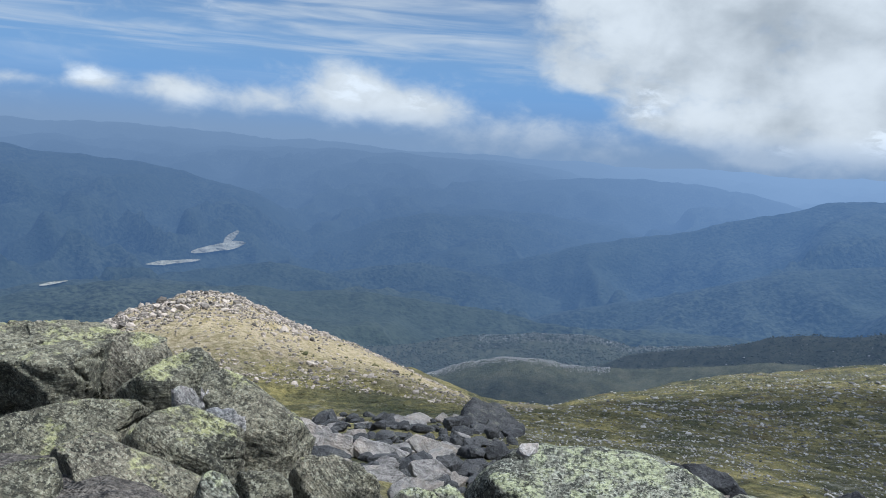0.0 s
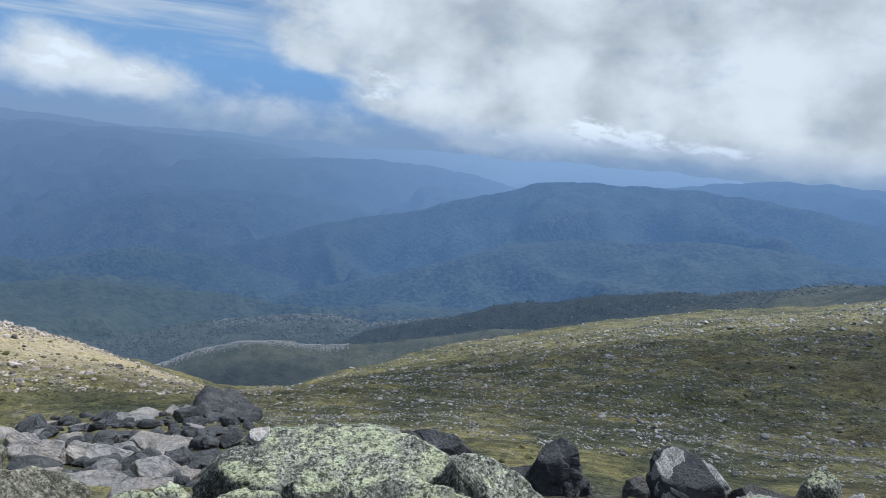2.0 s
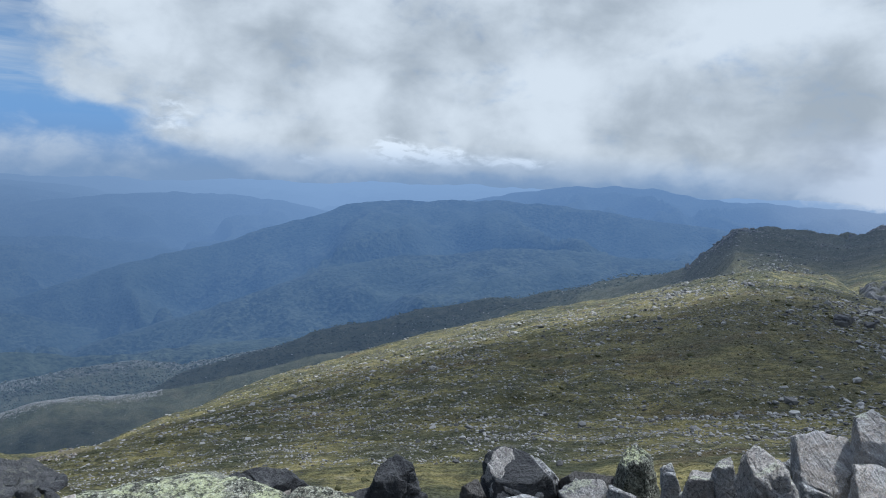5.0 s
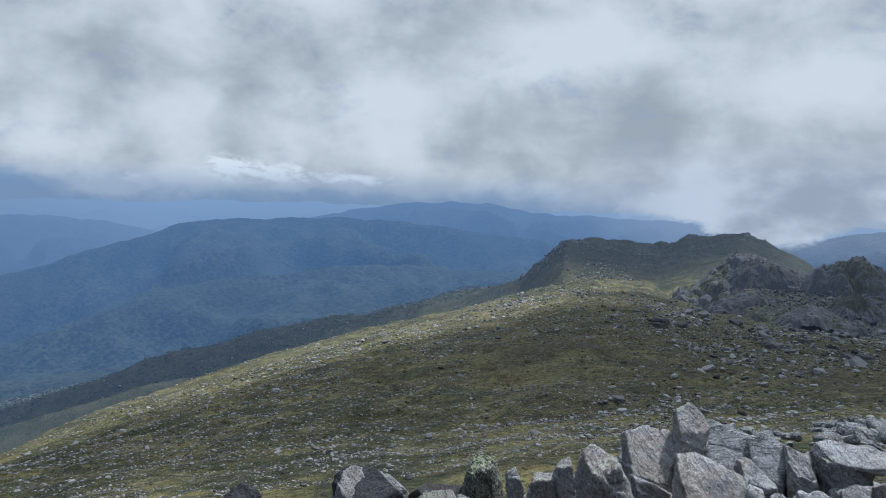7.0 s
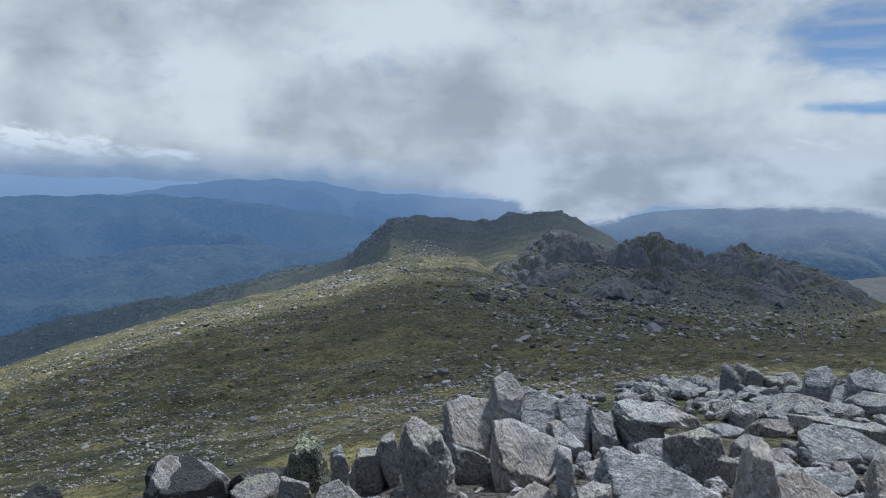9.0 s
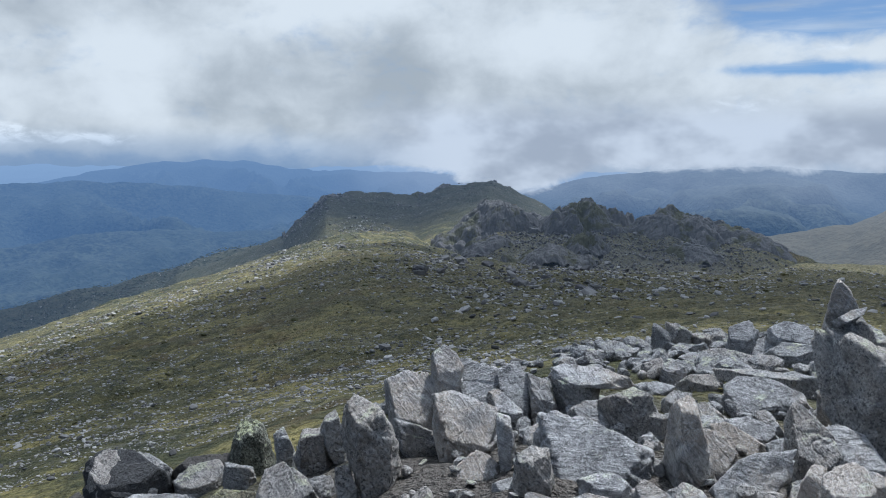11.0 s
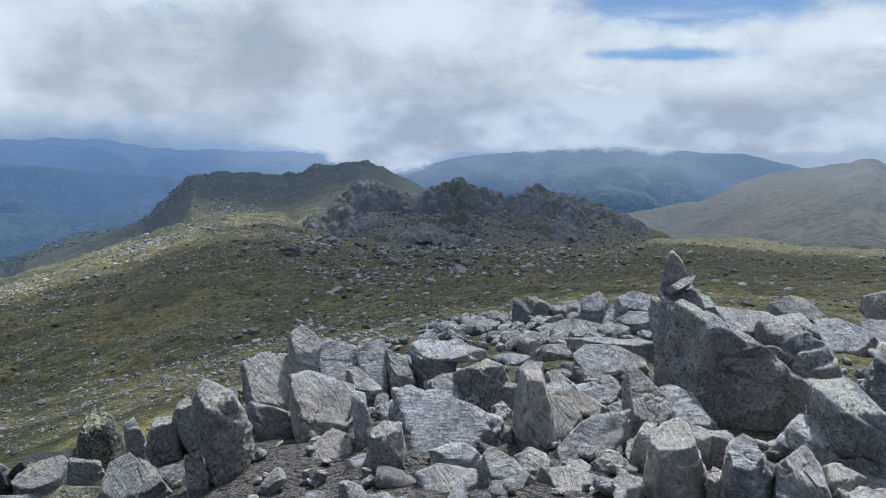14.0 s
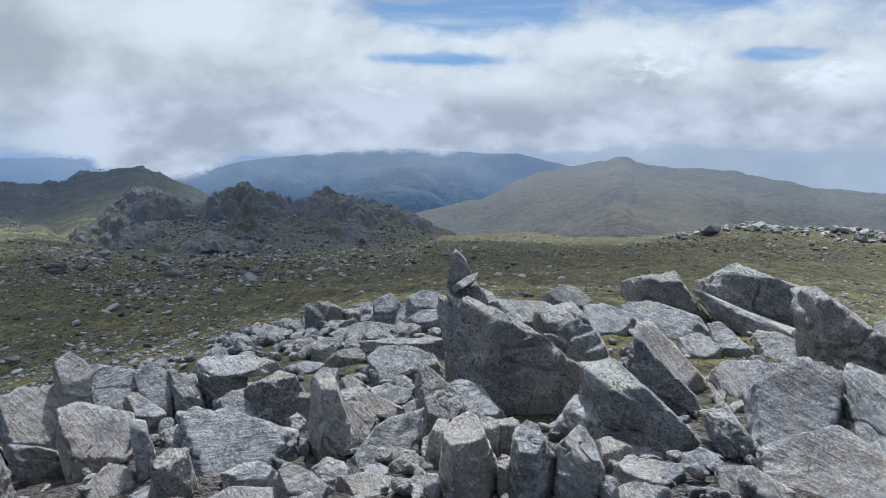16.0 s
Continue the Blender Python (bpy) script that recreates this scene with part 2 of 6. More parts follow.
# speckled granite; its darker tone also stands in for shade on some blocks
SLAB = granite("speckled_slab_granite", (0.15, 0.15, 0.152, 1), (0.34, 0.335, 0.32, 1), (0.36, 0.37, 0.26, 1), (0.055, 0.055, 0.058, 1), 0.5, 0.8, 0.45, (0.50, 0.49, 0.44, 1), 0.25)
# dark granite, its colour lowered further to stand in for shade
DARK = granite("dark_granite", (0.035, 0.036, 0.038, 1), (0.078, 0.077, 0.075, 1), (0.12, 0.12, 0.09, 1), (0.025, 0.025, 0.025, 1), 0.2, 0.4, 0.1, (0.18, 0.18, 0.17, 1))
FLAT = granite("bare_flat_granite", (0.13, 0.12, 0.112, 1), (0.30, 0.282, 0.258, 1), (0.2, 0.2, 0.17, 1), (0.08, 0.08, 0.08, 1), 0.1, 0.2, 0.1, (0.45, 0.44, 0.40, 1), 0.3)


def far_stone(name, dark, pale, turf=0.0):
    m, gr = material(name)
    geo = gr.node("ShaderNodeNewGeometry")
    n = gr.noise(geo.outputs["Position"], 1.6, 4.0, 0.7)
    c = gr.mix(gr.step(gr.add(gr.mul(geo.outputs["Random Per Island"], 0.6), gr.mul(n, 0.5)), 0.25, 0.85), dark, pale)
    if turf:
        # heath grown over the ledges in patches
        cover = gr.noise(geo.outputs["Position"], 0.16, 6.0, 0.7)
        c = gr.mix(gr.mul(gr.step(cover, 0.50, 0.58), turf), c, (0.085, 0.082, 0.038, 1))
    finish(gr, with_painted_haze(gr, surface(gr, c, 0.9, n, 0.6, 0.15)))
    return m


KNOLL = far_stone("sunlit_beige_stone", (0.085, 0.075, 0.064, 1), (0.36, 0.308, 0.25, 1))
SCREE = far_stone("pale_scree_stone", (0.075, 0.073, 0.069, 1), (0.33, 0.315, 0.285, 1))
TOR = far_stone("dark_tor_stone", (0.080, 0.077, 0.076, 1), (0.185, 0.175, 0.160, 1))
CRAG = far_stone("dark_jointed_tor", (0.055, 0.055, 0.057, 1), (0.180, 0.170, 0.156, 1), 0.8)


def heath():
    """Alpine grass: olive and straw tussocks, brown patches, gravel, soil."""
    m, gr = material("alpine_grass")
    p = gr.node("ShaderNodeNewGeometry").outputs["Position"]
    flatp = gr.scaled(p, (1, 1, 0.3))
    wide = gr.noise(flatp, 0.035, 5.0, 0.6, 0.5)
    mid = gr.noise(flatp, 0.22, 6.0, 0.7, 0.3)
    tuft = gr.noise(flatp, 2.3, 5.0, 0.75)
    c = gr.mix(gr.step(wide, 0.36, 0.64), (0.066, 0.068, 0.026, 1), (0.150, 0.130, 0.052, 1))
    # straw and dark green patches, strengthened to imitate lit and shaded turf
    c = gr.mix(gr.mul(gr.step(mid, 0.47, 0.62), 0.85), c, (0.245, 0.205, 0.075, 1))
    c = gr.mix(gr.mul(gr.step(mid, 0.48, 0.34), 0.85), c, (0.030, 0.038, 0.013, 1))
    c = gr.mix(gr.mul(gr.step(gr.noise(flatp, 0.09, 5.0, 0.7), 0.56, 0.66), 0.55), c, (0.120, 0.072, 0.030, 1))
    c = gr.mix(gr.mul(gr.step(tuft, 0.47, 0.60), 0.75), c, gr.scaled(c, (0.30, 0.33, 0.30)))
    c = gr.mix(gr.mul(gr.step(tuft, 0.46, 0.34), 0.6), c, gr.scaled(c, (1.7, 1.65, 1.5)))
    fine = gr.noise(p, 14.0, 4.0, 0.7)
    c = gr.mix(gr.mul(gr.step(fine, 0.50, 0.62), 0.6), c, gr.scaled(c, (0.35, 0.4, 0.35)))
    stone = gr.mul(gr.step(gr.noise(flatp, 1.1, 7.0, 0.8), 0.565, 0.62), gr.step(gr.noise(flatp, 0.07, 5.0, 0.65), 0.40, 0.58))
    c = gr.mix(gr.mul(stone, 0.4), c, (0.33, 0.31, 0.27, 1))
    # drier tan grass on the knoll, its colour also brightened to imitate sunlight
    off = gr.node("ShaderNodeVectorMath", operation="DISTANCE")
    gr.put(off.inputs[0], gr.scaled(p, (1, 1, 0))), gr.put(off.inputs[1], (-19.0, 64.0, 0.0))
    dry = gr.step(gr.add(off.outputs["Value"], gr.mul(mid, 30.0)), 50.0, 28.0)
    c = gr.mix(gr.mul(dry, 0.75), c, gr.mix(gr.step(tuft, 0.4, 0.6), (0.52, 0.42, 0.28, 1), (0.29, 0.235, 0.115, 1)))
    # drier brown turf below the tors
    off = gr.node("ShaderNodeVectorMath", operation="DISTANCE")
    gr.put(off.inputs[0], gr.scaled(p, (1, 1, 0))), gr.put(off.inputs[1], (98.0, -14.0, 0.0))
    brown = gr.step(gr.add(off.outputs["Value"], gr.mul(mid, 40.0)), 118.0, 68.0)
    c = gr.mix(gr.mul(brown, 0.8), c, gr.mix(gr.step(tuft, 0.38, 0.62), (0.155, 0.130, 0.068, 1), (0.062, 0.062, 0.030, 1)))
    off = gr.node("ShaderNodeVectorMath", operation="DISTANCE")
    gr.put(off.inputs[0], gr.scaled(p, (1, 1, 0))), gr.put(off.inputs[1], (285.0, 150.0, 0.0))
    rocky = gr.step(gr.add(off.outputs["Value"], gr.mul(mid, 50.0)), 115.0, 75.0)
    c = gr.mix(gr.mul(rocky, 0.9), c, gr.mix(gr.step(gr.noise(flatp, 0.4, 6.0, 0.75), 0.40, 0.60), (0.125, 0.105, 0.066, 1), (0.045, 0.046, 0.034, 1)))
    # scree round the tors
    off = gr.node("ShaderNodeVectorMath", operation="DISTANCE")
    gr.put(off.inputs[0], gr.scaled(p, (1, 1, 0))), gr.put(off.inputs[1], (162.0, 36.0, 0.0))
    stony = gr.step(gr.add(off.outputs["Value"], gr.mul(mid, 50.0)), 72.0, 42.0)
    c = gr.mix(gr.mul(stony, gr.step(tuft, 0.40, 0.52, 0.2, 0.6)), c, gr.mix(gr.step(fine, 0.4, 0.6), (0.055, 0.053, 0.050, 1), (0.19, 0.182, 0.165, 1)))
    # bare gravel about the summit rocks
    ln = gr.node("ShaderNodeVectorMath", operation="LENGTH")
    gr.put(ln.inputs[0], gr.scaled(p, (1, 1, 0)))
    near = gr.step(gr.add(ln.outputs["Value"], gr.mul(mid, 6.0)), 9.5, 14.0, 1.0, 0.0)
    soil = gr.mix(gr.step(gr.noise(p, 26.0, 4.0, 0.8), 0.4, 0.62), (0.045, 0.040, 0.034, 1), (0.135, 0.120, 0.102, 1))
    c = gr.mix(near, c, soil)
    # far off, low scrub
    scrub = gr.step(gr.add(ln.outputs["Value"], gr.mul(wide, 120.0)), 250.0, 330.0)
    c = gr.mix(gr.mul(scrub, 0.85), c, gr.mix(gr.step(gr.noise(flatp, 0.12, 6.0, 0.75), 0.35, 0.65), (0.015, 0.022, 0.014, 1), (0.050, 0.053, 0.036, 1)))
    h = gr.add(gr.mul(tuft, 1.0), gr.mul(gr.noise(flatp, 0.6, 5.0, 0.7), 2.0))
    finish(gr, with_painted_haze(gr, surface(gr, c, 0.95, h, 1.0, 0.5)))
    return m


GRASS = heath()


def distance_material(name, woods, clears, first, reach, near_haze, far_haze):
    """Land with blue haze painted in as emission, thicker the farther off it lies."""
    m, gr = material(name)
    p = gr.node("ShaderNodeNewGeometry").outputs["Position"]
    ln = gr.node("ShaderNodeVectorMath", operation="LENGTH")
    gr.put(ln.inputs[0], p)
    d = ln.outputs["Value"]
    wood = gr.add(gr.mul(gr.noise(p, 0.025, 4.0, 0.7), 0.4), gr.mul(gr.noise(p, 0.14, 3.0, 0.6), 0.6))
    broad = gr.noise(p, 0.004, 5.0, 0.6, 0.4)
    c = gr.mix(gr.step(wood, 0.38, 0.62), *woods)
    c = gr.mix(gr.mul(gr.step(broad, 0.40, 0.62), 0.6), c, clears)
    b = surface(gr, c, 1.0, wood, 1.0, 7.0)
    haze_glow = gr.node("ShaderNodeEmission")
    gr.put(haze_glow.inputs[0], gr.mix(gr.step(d, 900.0, 4700.0), near_haze, far_haze))
    # the painted haze glows brighter towards the sun
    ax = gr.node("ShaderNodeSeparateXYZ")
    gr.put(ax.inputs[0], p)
    gr.put(haze_glow.inputs[1], gr.step(gr.math("ARCTAN2", ax.outputs[0], ax.outputs[1]), -0.1, 0.5, 1.0, 1.38))
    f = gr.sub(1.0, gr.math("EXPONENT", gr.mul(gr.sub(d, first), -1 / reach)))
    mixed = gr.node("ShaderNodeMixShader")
    gr.put(mixed.inputs[0], gr.math("MAXIMUM", f, 0.0)), gr.put(mixed.inputs[1], b.outputs[0]), gr.put(mixed.inputs[2], haze_glow.outputs[0])
    finish(gr, mixed)
    return m


RANGES = distance_material("forest_ranges_painted_haze", ((0.006, 0.011, 0.008, 1), (0.048, 0.058, 0.040, 1)), (0.030, 0.040, 0.027, 1), 400.0, 1250.0, (0.056, 0.112, 0.215, 1), (0.136, 0.202, 0.300, 1))
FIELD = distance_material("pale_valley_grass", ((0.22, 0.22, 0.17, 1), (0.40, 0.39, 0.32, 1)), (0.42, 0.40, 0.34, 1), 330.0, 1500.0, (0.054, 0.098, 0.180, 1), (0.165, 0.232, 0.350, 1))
ALPINE = distance_material("alpine_ridge_painted_haze", ((0.022, 0.023, 0.014, 1), (0.075, 0.066, 0.040, 1)), (0.105, 0.088, 0.054, 1), 200.0, 1000.0, (0.085, 0.106, 0.134, 1), (0.16, 0.20, 0.27, 1))


def plain(name, a, b, scale, rough=0.9):
    m, gr = material(name)
    geo = gr.node("ShaderNodeNewGeometry")
    n = gr.noise(geo.outputs["Position"], scale, 4.0, 0.7)
    c = gr.mix(gr.add(gr.mul(geo.outputs["Random Per Island"], 0.5), gr.mul(n, 0.5)), a, b)
    finish(gr, with_painted_haze(gr, surface(gr, c, rough)))
    return m


GHOST = plain("bleached_dead_snow_gum", (0.16, 0.155, 0.148, 1), (0.46, 0.45, 0.43, 1), 0.8)
SCRUB = plain("dark_scrub_leaf", (0.020, 0.029, 0.018, 1), (0.058, 0.066, 0.042, 1), 0.8)
TUSSOCK = plain("tussock_grass", (0.035, 0.040, 0.015, 1), (0.13, 0.11, 0.045, 1), 1.5)


# ---- small mathematics for the land ----
def lattice(ix, iy, iz, seed):
    h = (ix * 374761393 + iy * 668265263 + iz * 2147483647 + seed * 1274126177) & 0xFFFFFFFF
    h = ((h ^ (h >> 13)) * 1103515245) & 0xFFFFFFFF
    h = ((h ^ (h >> 16)) * 668265263) & 0xFFFFFFFF
    return ((h ^ (h >> 15)) & 0xFFFFFF) / float(0xFFFFFF)


def value_noise(p, seed=0):
    """Smooth noise, 0 to 1, at points of shape (n, 3)."""
    i = np.floor(p).astype(np.int64)
    f = p - i
    f = f * f * f * (f * (f * 6 - 15) + 10)
    total = 0.0
    for dx in (0, 1):
        wx = f[:, 0] if dx else 1 - f[:, 0]
        for dy in (0, 1):
            wy = f[:, 1] if dy else 1 - f[:, 1]
            for dz in (0, 1):
                wz = f[:, 2] if dz else 1 - f[:, 2]
                total = total + wx * wy * wz * lattice(i[:, 0] + dx, i[:, 1] + dy, i[:, 2] + dz, seed)
    return total


def fbm(p, octaves=4, seed=0, gain=0.5):
    """Layered noise about 0."""
    out, amp, norm = 0.0, 1.0, 0.0
    for k in range(octaves):
        out = out + amp * (value_noise(p * 2.03 ** k + 17.3 * k, seed + k) - 0.5)
        norm += amp
        amp *= gain
    return out / norm * 2


def mesh_object(name, verts, faces, mat, parent=None, smooth=True):
    me = bpy.data.meshes.new(name)
    verts, faces = np.asarray(verts, dtype=np.float32), np.asarray(faces, dtype=np.int32)
    k = faces.shape[1]
    me.vertices.add(len(verts)), me.loops.add(faces.size), me.polygons.add(len(faces))
    me.vertices.foreach_set("co", verts.ravel())
    me.loops.foreach_set("vertex_index", faces.ravel())
    me.polygons.foreach_set("loop_start", np.arange(0, faces.size, k, dtype=np.int32))
    me.polygons.foreach_set("loop_total", np.full(len(faces), k, dtype=np.int32))
    me.polygons.foreach_set("use_smooth", np.full(len(faces), smooth))
    me.materials.append(mat)
    me.update(calc_edges=True)
    ob = new(name, me)
    ob.parent = parent
    return ob


EYE = 1.7


def line(az, knots):
    a, e = zip(*knots)
    return np.interp(az, a, e, period=360)


# rings of the summit: height of the ground at six distances, by bearing
RING_AZ = (-60, -25, -10, 2, 15, 30, 45, 60, 75, 90, 105, 140)
RINGS = (
    (2.2, (.0, .0, .0, -.05, -.1, -.1, -.1, -.1, .0, .0, .0, .0)),
    (3.7, (-.2, -.2, -.5, -.8, -.7, -.9, -.9, -.8, -.7, -.7, -.7, -.7)),
    (5, (-.35, -.4, -1.4, -1.8, -1.3, -1.7, -1.6, -1.1, -.9, -.9, -.9, -.8)),
    (8, (-1.0, -1.2, -2.5, -2.9, -2.6, -2.6, -2.4, -1.7, -1.2, -1.15, -1.1, -1)),
    (12, (-3.3, -3.3, -3.9, -4.1, -3.9, -3.7, -3.4, -2.6, -1.8, -1.5, -1.4, -1.3)),
    (18, (-6, -6, -6, -5.9, -5.8, -5.5, -5.0, -4.2, -3.2, -2.4, -2.2, -2.1)),
    (30, (-10.6, -10.4, -10.2, -10.0, -9.8, -9.3, -8.4, -7.2, -5.8, -4.6, -4.1, -3.8)),
)
# the brow of the home slope: bearing and angle below level, bearing and distance
BROW = ((-60, -16), (-31, -15.2), (-25.4, -15.2), (-23.6, -14.3), (-18.8, -13.1), (-16, -13.3), (-11.7, -15.2), (-7.2, -16.8), (-0.7, -19.3), (4, -20.9), (9, -20.7),
        (17, -18.1), (22.5, -16.4), (33, -13.4), (42, -10.8), (52, -8.3), (57, -6.7), (62, -6.6), (66, -8.2), (70, -9.0), (80, -9.3), (87, -9.0), (91, -8.0), (95, -7.7), (105.5, -7.4), (113.7, -5.9), (121.5, -6.1), (140, -6))
BROW_AT = ((-60, 80), (-5, 80), (4, 92), (12, 160), (22, 190), (33, 190), (45, 210), (55, 240), (62, 225), (67, 135), (72, 122), (84, 122), (90, 150), (95, 170), (113, 150), (140, 150))
# hills beyond it: crest by bearing and angle, distance, near fall, far fall
ROCKY_HILLS = (
    (((45, -9.5), (50, -7.8), (52.7, -7.1), (54, -5.7), (56, -3.75), (58, -3.6), (63, -3.8), (65, -3.2), (68.6, -2.5), (70, -3.0), (72.5, -4.1), (77, -6.5)), 330, 0.06, 0.5),
    (((64, -8.6), (67, -7.2), (69.3, -6.5), (71.5, -6.3), (73.0, -6.2), (75.5, -6.0), (77.4, -6.0), (79.2, -6.1), (82, -6.0), (84, -6.2), (86.3, -6.5), (88.9, -6.9), (92.5, -8.3)), 182, 0.135, 0.4),
    (((10, -18), (15, -16), (21, -14.5), (26, -13.0), (33, -11.4), (43, -9.3), (48, -7.8), (52.7, -7.2), (60, -7.2)), 420, 0.22, 0.5),
)
GRASSY_HILLS = (
    (((-9, -24), (-3, -20), (-1, -18.8), (2, -17.9), (5, -17.3), (9, -17.1), (12, -17.2), (17, -16.7), (21, -15.8), (27, -14.7), (34, -14.5)), 330, 0.26, 0.45),
    (((-14, -19), (-8, -17.6), (-2, -16.6), (2, -15.8), (6, -15.4), (12, -14.9), (15, -15.4), (20, -14.5), (30, -13.2), (40, -13)), 600, 0.25, 0.5),
)
HILLS = ROCKY_HILLS + GRASSY_HILLS


def home(az, d):
    """Height of the summit and the slope up to its brow."""
    dist = line(az, BROW_AT)
    brow = EYE + dist * np.tan(np.radians(line(az, BROW)))
    knots = [(r, np.interp(az, RING_AZ, z, period=360)) for r, z in RINGS] + [(dist, brow)]
    z = np.where(d < 2.2, knots[0][1], 0.0)
    for (r0, z0), (r1, z1) in zip(knots, knots[1:]):
        inside = (d >= r0) & (d <= r1)
        z = np.where(inside, z0 + (z1 - z0) * (d - r0) / (r1 - r0), z)
    over = d - dist
    return np.where(over > 0, brow - 0.35 * over - 0.0012 * np.minimum(over, 200) ** 2, z)


def ground_height(az, d, rough=True):
    az, d = np.broadcast_arrays(np.asarray(az, float), np.asarray(d, float))
    shape = az.shape
    az, d = az.ravel(), d.ravel()
    x, y = d * np.sin(np.radians(az)), d * np.cos(np.radians(az))
    z = home(az, d)
    p = np.stack([x, y, x * 0], 1)
    craggy = fbm(p * 0.13, 4, 5, 0.6)
    for k, (crest, dist, fall_in, fall_out) in enumerate(HILLS):
        e = line(az, crest)
        lo, hi = crest[0][0], crest[-1][0]
        away = np.where((az - lo) % 360 <= hi - lo, 0, np.minimum((lo - az) % 360, (az - hi) % 360))
        top = EYE + dist * np.tan(np.radians(e)) - away * dist * 0.02
        s = d - dist * (1 + (0.03 if k < 3 else 0.0) * fbm(p * 0.02, 2, 20 + k))
        hill = top + np.where(s < 0, s * fall_in, -s * fall_out)
        if k < 2:
            hill = hill + np.abs(craggy) * (2.2 if k else 1.8) * np.exp(-(s / 45) ** 2)
        z = np.maximum(z, hill)
    if rough:
        big = np.clip((d - 12) / 60, 0, 1)
        z = z + fbm(p * 0.05, 4, 1) * 1.3 * big * np.clip(d / 120, 0.3, 1.5) + fbm(p * 0.35, 4, 2) * 0.42 * np.clip((d - 6) / 25, 0.15, 1.2) + fbm(p * 1.7, 3, 3, 0.6) * 0.10
    return z.reshape(shape)


def polar_sheet(name, bearings, distances, height, mat):
    A, D = np.meshgrid(bearings, distances, indexing="ij")
    Z = height(A, D)
    v = np.stack([D * np.sin(np.radians(A)), D * np.cos(np.radians(A)), Z], -1).reshape(-1, 3)
    na, nd = A.shape
    i = np.arange(na * nd).reshape(na, nd)
    f = np.stack([i[:-1, :-1], i[:-1, 1:], i[1:, 1:], i[1:, :-1]], -1).reshape(-1, 4)
    return mesh_object(name, v, f, mat)


bearings = np.concatenate([np.linspace(-225, -40, 40)[:-1], np.arange(-40, 130, 0.2), np.linspace(130, 135, 6)])
ground = polar_sheet("ground", bearings, np.concatenate([np.geomspace(0.02, 0.25, 4)[:-1], np.geomspace(0.25, 20, 60)[:-1], np.geomspace(20, 360, 200)[:-1], np.geomspace(360, 900, 40)]), ground_height, GRASS)
tagged(ground, "olive and straw alpine grass slope with gravel patches", "hillside", kind="structure")

# far ranges: crest by bearing and angle, distance, near fall, far fall
WOODED_SPURS = (
    (((-60, -13), (-31.7, -12.8), (-25.4, -12.3), (-16.8, -12.7), (-10.9, -13.1), (-6, -13.1), (-1.1, -13.3), (3.4, -13.8), (7.5, -14.4), (20, -13.6), (40, -12)), 950, 0.16, 0.30),
    (((-60, -2.6), (-31.5, -2.9), (-26.4, -3.4), (-19.7, -4.3), (-14.9, -5.5), (-11.9, -7.1), (-8.4, -9.3), (-4, -12)), 2300, 0.22, 0.3),
    (((-14, -12), (-9.4, -9.0), (-3.8, -7.1), (-1.9, -6.4), (1.7, -6.0), (6.8, -5.9), (12, -6.4), (20, -8)), 2300, 0.24, 0.3),
)
MIDDLE_SPURS = (
    (((-6, -14), (-2.5, -12.2), (3.6, -9.9), (8.7, -8.5), (13.8, -7.2), (17, -6.4), (21.5, -5.0), (26.3, -3.4), (30.2, -3.0), (34.3, -2.8), (40, -2.6), (46, -3.0), (52, -3.6), (60, -4.5)), 1700, 0.26, 0.3),
    (((-16, -11), (-13.5, -9.9), (-8.5, -8.5), (-4.2, -7.0), (-1.6, -6.5), (2.4, -6.5), (6.8, -7.1), (11.2, -8.0), (16, -9.5)), 2050, 0.28, 0.3),
    (((4, -15), (7.5, -13.9), (13.8, -11.9), (19.7, -10.1), (25.2, -8.3), (30.9, -7.1), (38, -6.4), (46, -6.2), (56, -6.5)), 1250, 0.30, 0.3),
    (((-12, -12.6), (-8.3, -11.5), (-1.7, -10.7), (5.0, -11.5), (9.6, -12.8)), 1450, 0.30, 0.3),
)
BLUE_RANGES = (
    (((-27, -12.4), (-22.8, -11.8), (-16.8, -11.5), (-13.5, -11.0), (-10.1, -11.6), (-6, -12.6)), 1300, 0.30, 0.3),
    (((-12, -8), (-2.7, -5.2), (4.1, -3.8), (10, -3.1), (14.3, -2.8), (18.3, -2.9), (21.3, -3.2), (30, -4.5)), 3000, 0.2, 0.3),
    (((24, -5), (34, -2.9), (40.3, -2.0), (44.6, -1.3), (47.2, -1.1), (51.6, -1.5), (55.9, -1.8), (64, -2), (78, -3)), 2600, 0.2, 0.3),
    (((-60, -2.4), (-31.5, -2.5), (-28.1, -2.2), (-25.4, -2.6), (-20.9, -2.9), (-15, -2.3), (-9.6, -1.9), (-4.4, -2.1), (1.2, -2.2), (6.5, -2.7), (14, -3.2)), 3700, 0.12, 0.2),
)
FAR_RANGES = (
    (((-60, -1.2), (-31.4, -1.2), (-20.9, -1.2), (-13, -1.6), (0, -1.9), (12, -2.0), (22, -1.7), (33, -1.6), (45, -1.5), (60, -1.6), (80, -1.8)), 4600, 0.1, 0.2),
    (((68, -4), (74, -2.6), (77.1, -1.9), (81.3, -1.4), (85.1, -1.15), (89.9, -1.2), (96, -1.5), (100, -2.1), (106, -3)), 1500, 0.16, 0.3),
)
RANGE_LINES = WOODED_SPURS + MIDDLE_SPURS + BLUE_RANGES + FAR_RANGES
ALPINE_LINES = (
    (((86, -6.6), (89.9, -5.9), (93.9, -5.0), (96, -3.8), (98.2, -2.7), (101, -2.15), (103.3, -1.65), (104, -1.4), (104.7, -1.35), (105.4, -1.7), (106.5, -1.9), (112.4, -2.2), (117.9, -3.2), (121.6, -3.4), (140, -3.5)), 900, 0.13, 0.3),
)


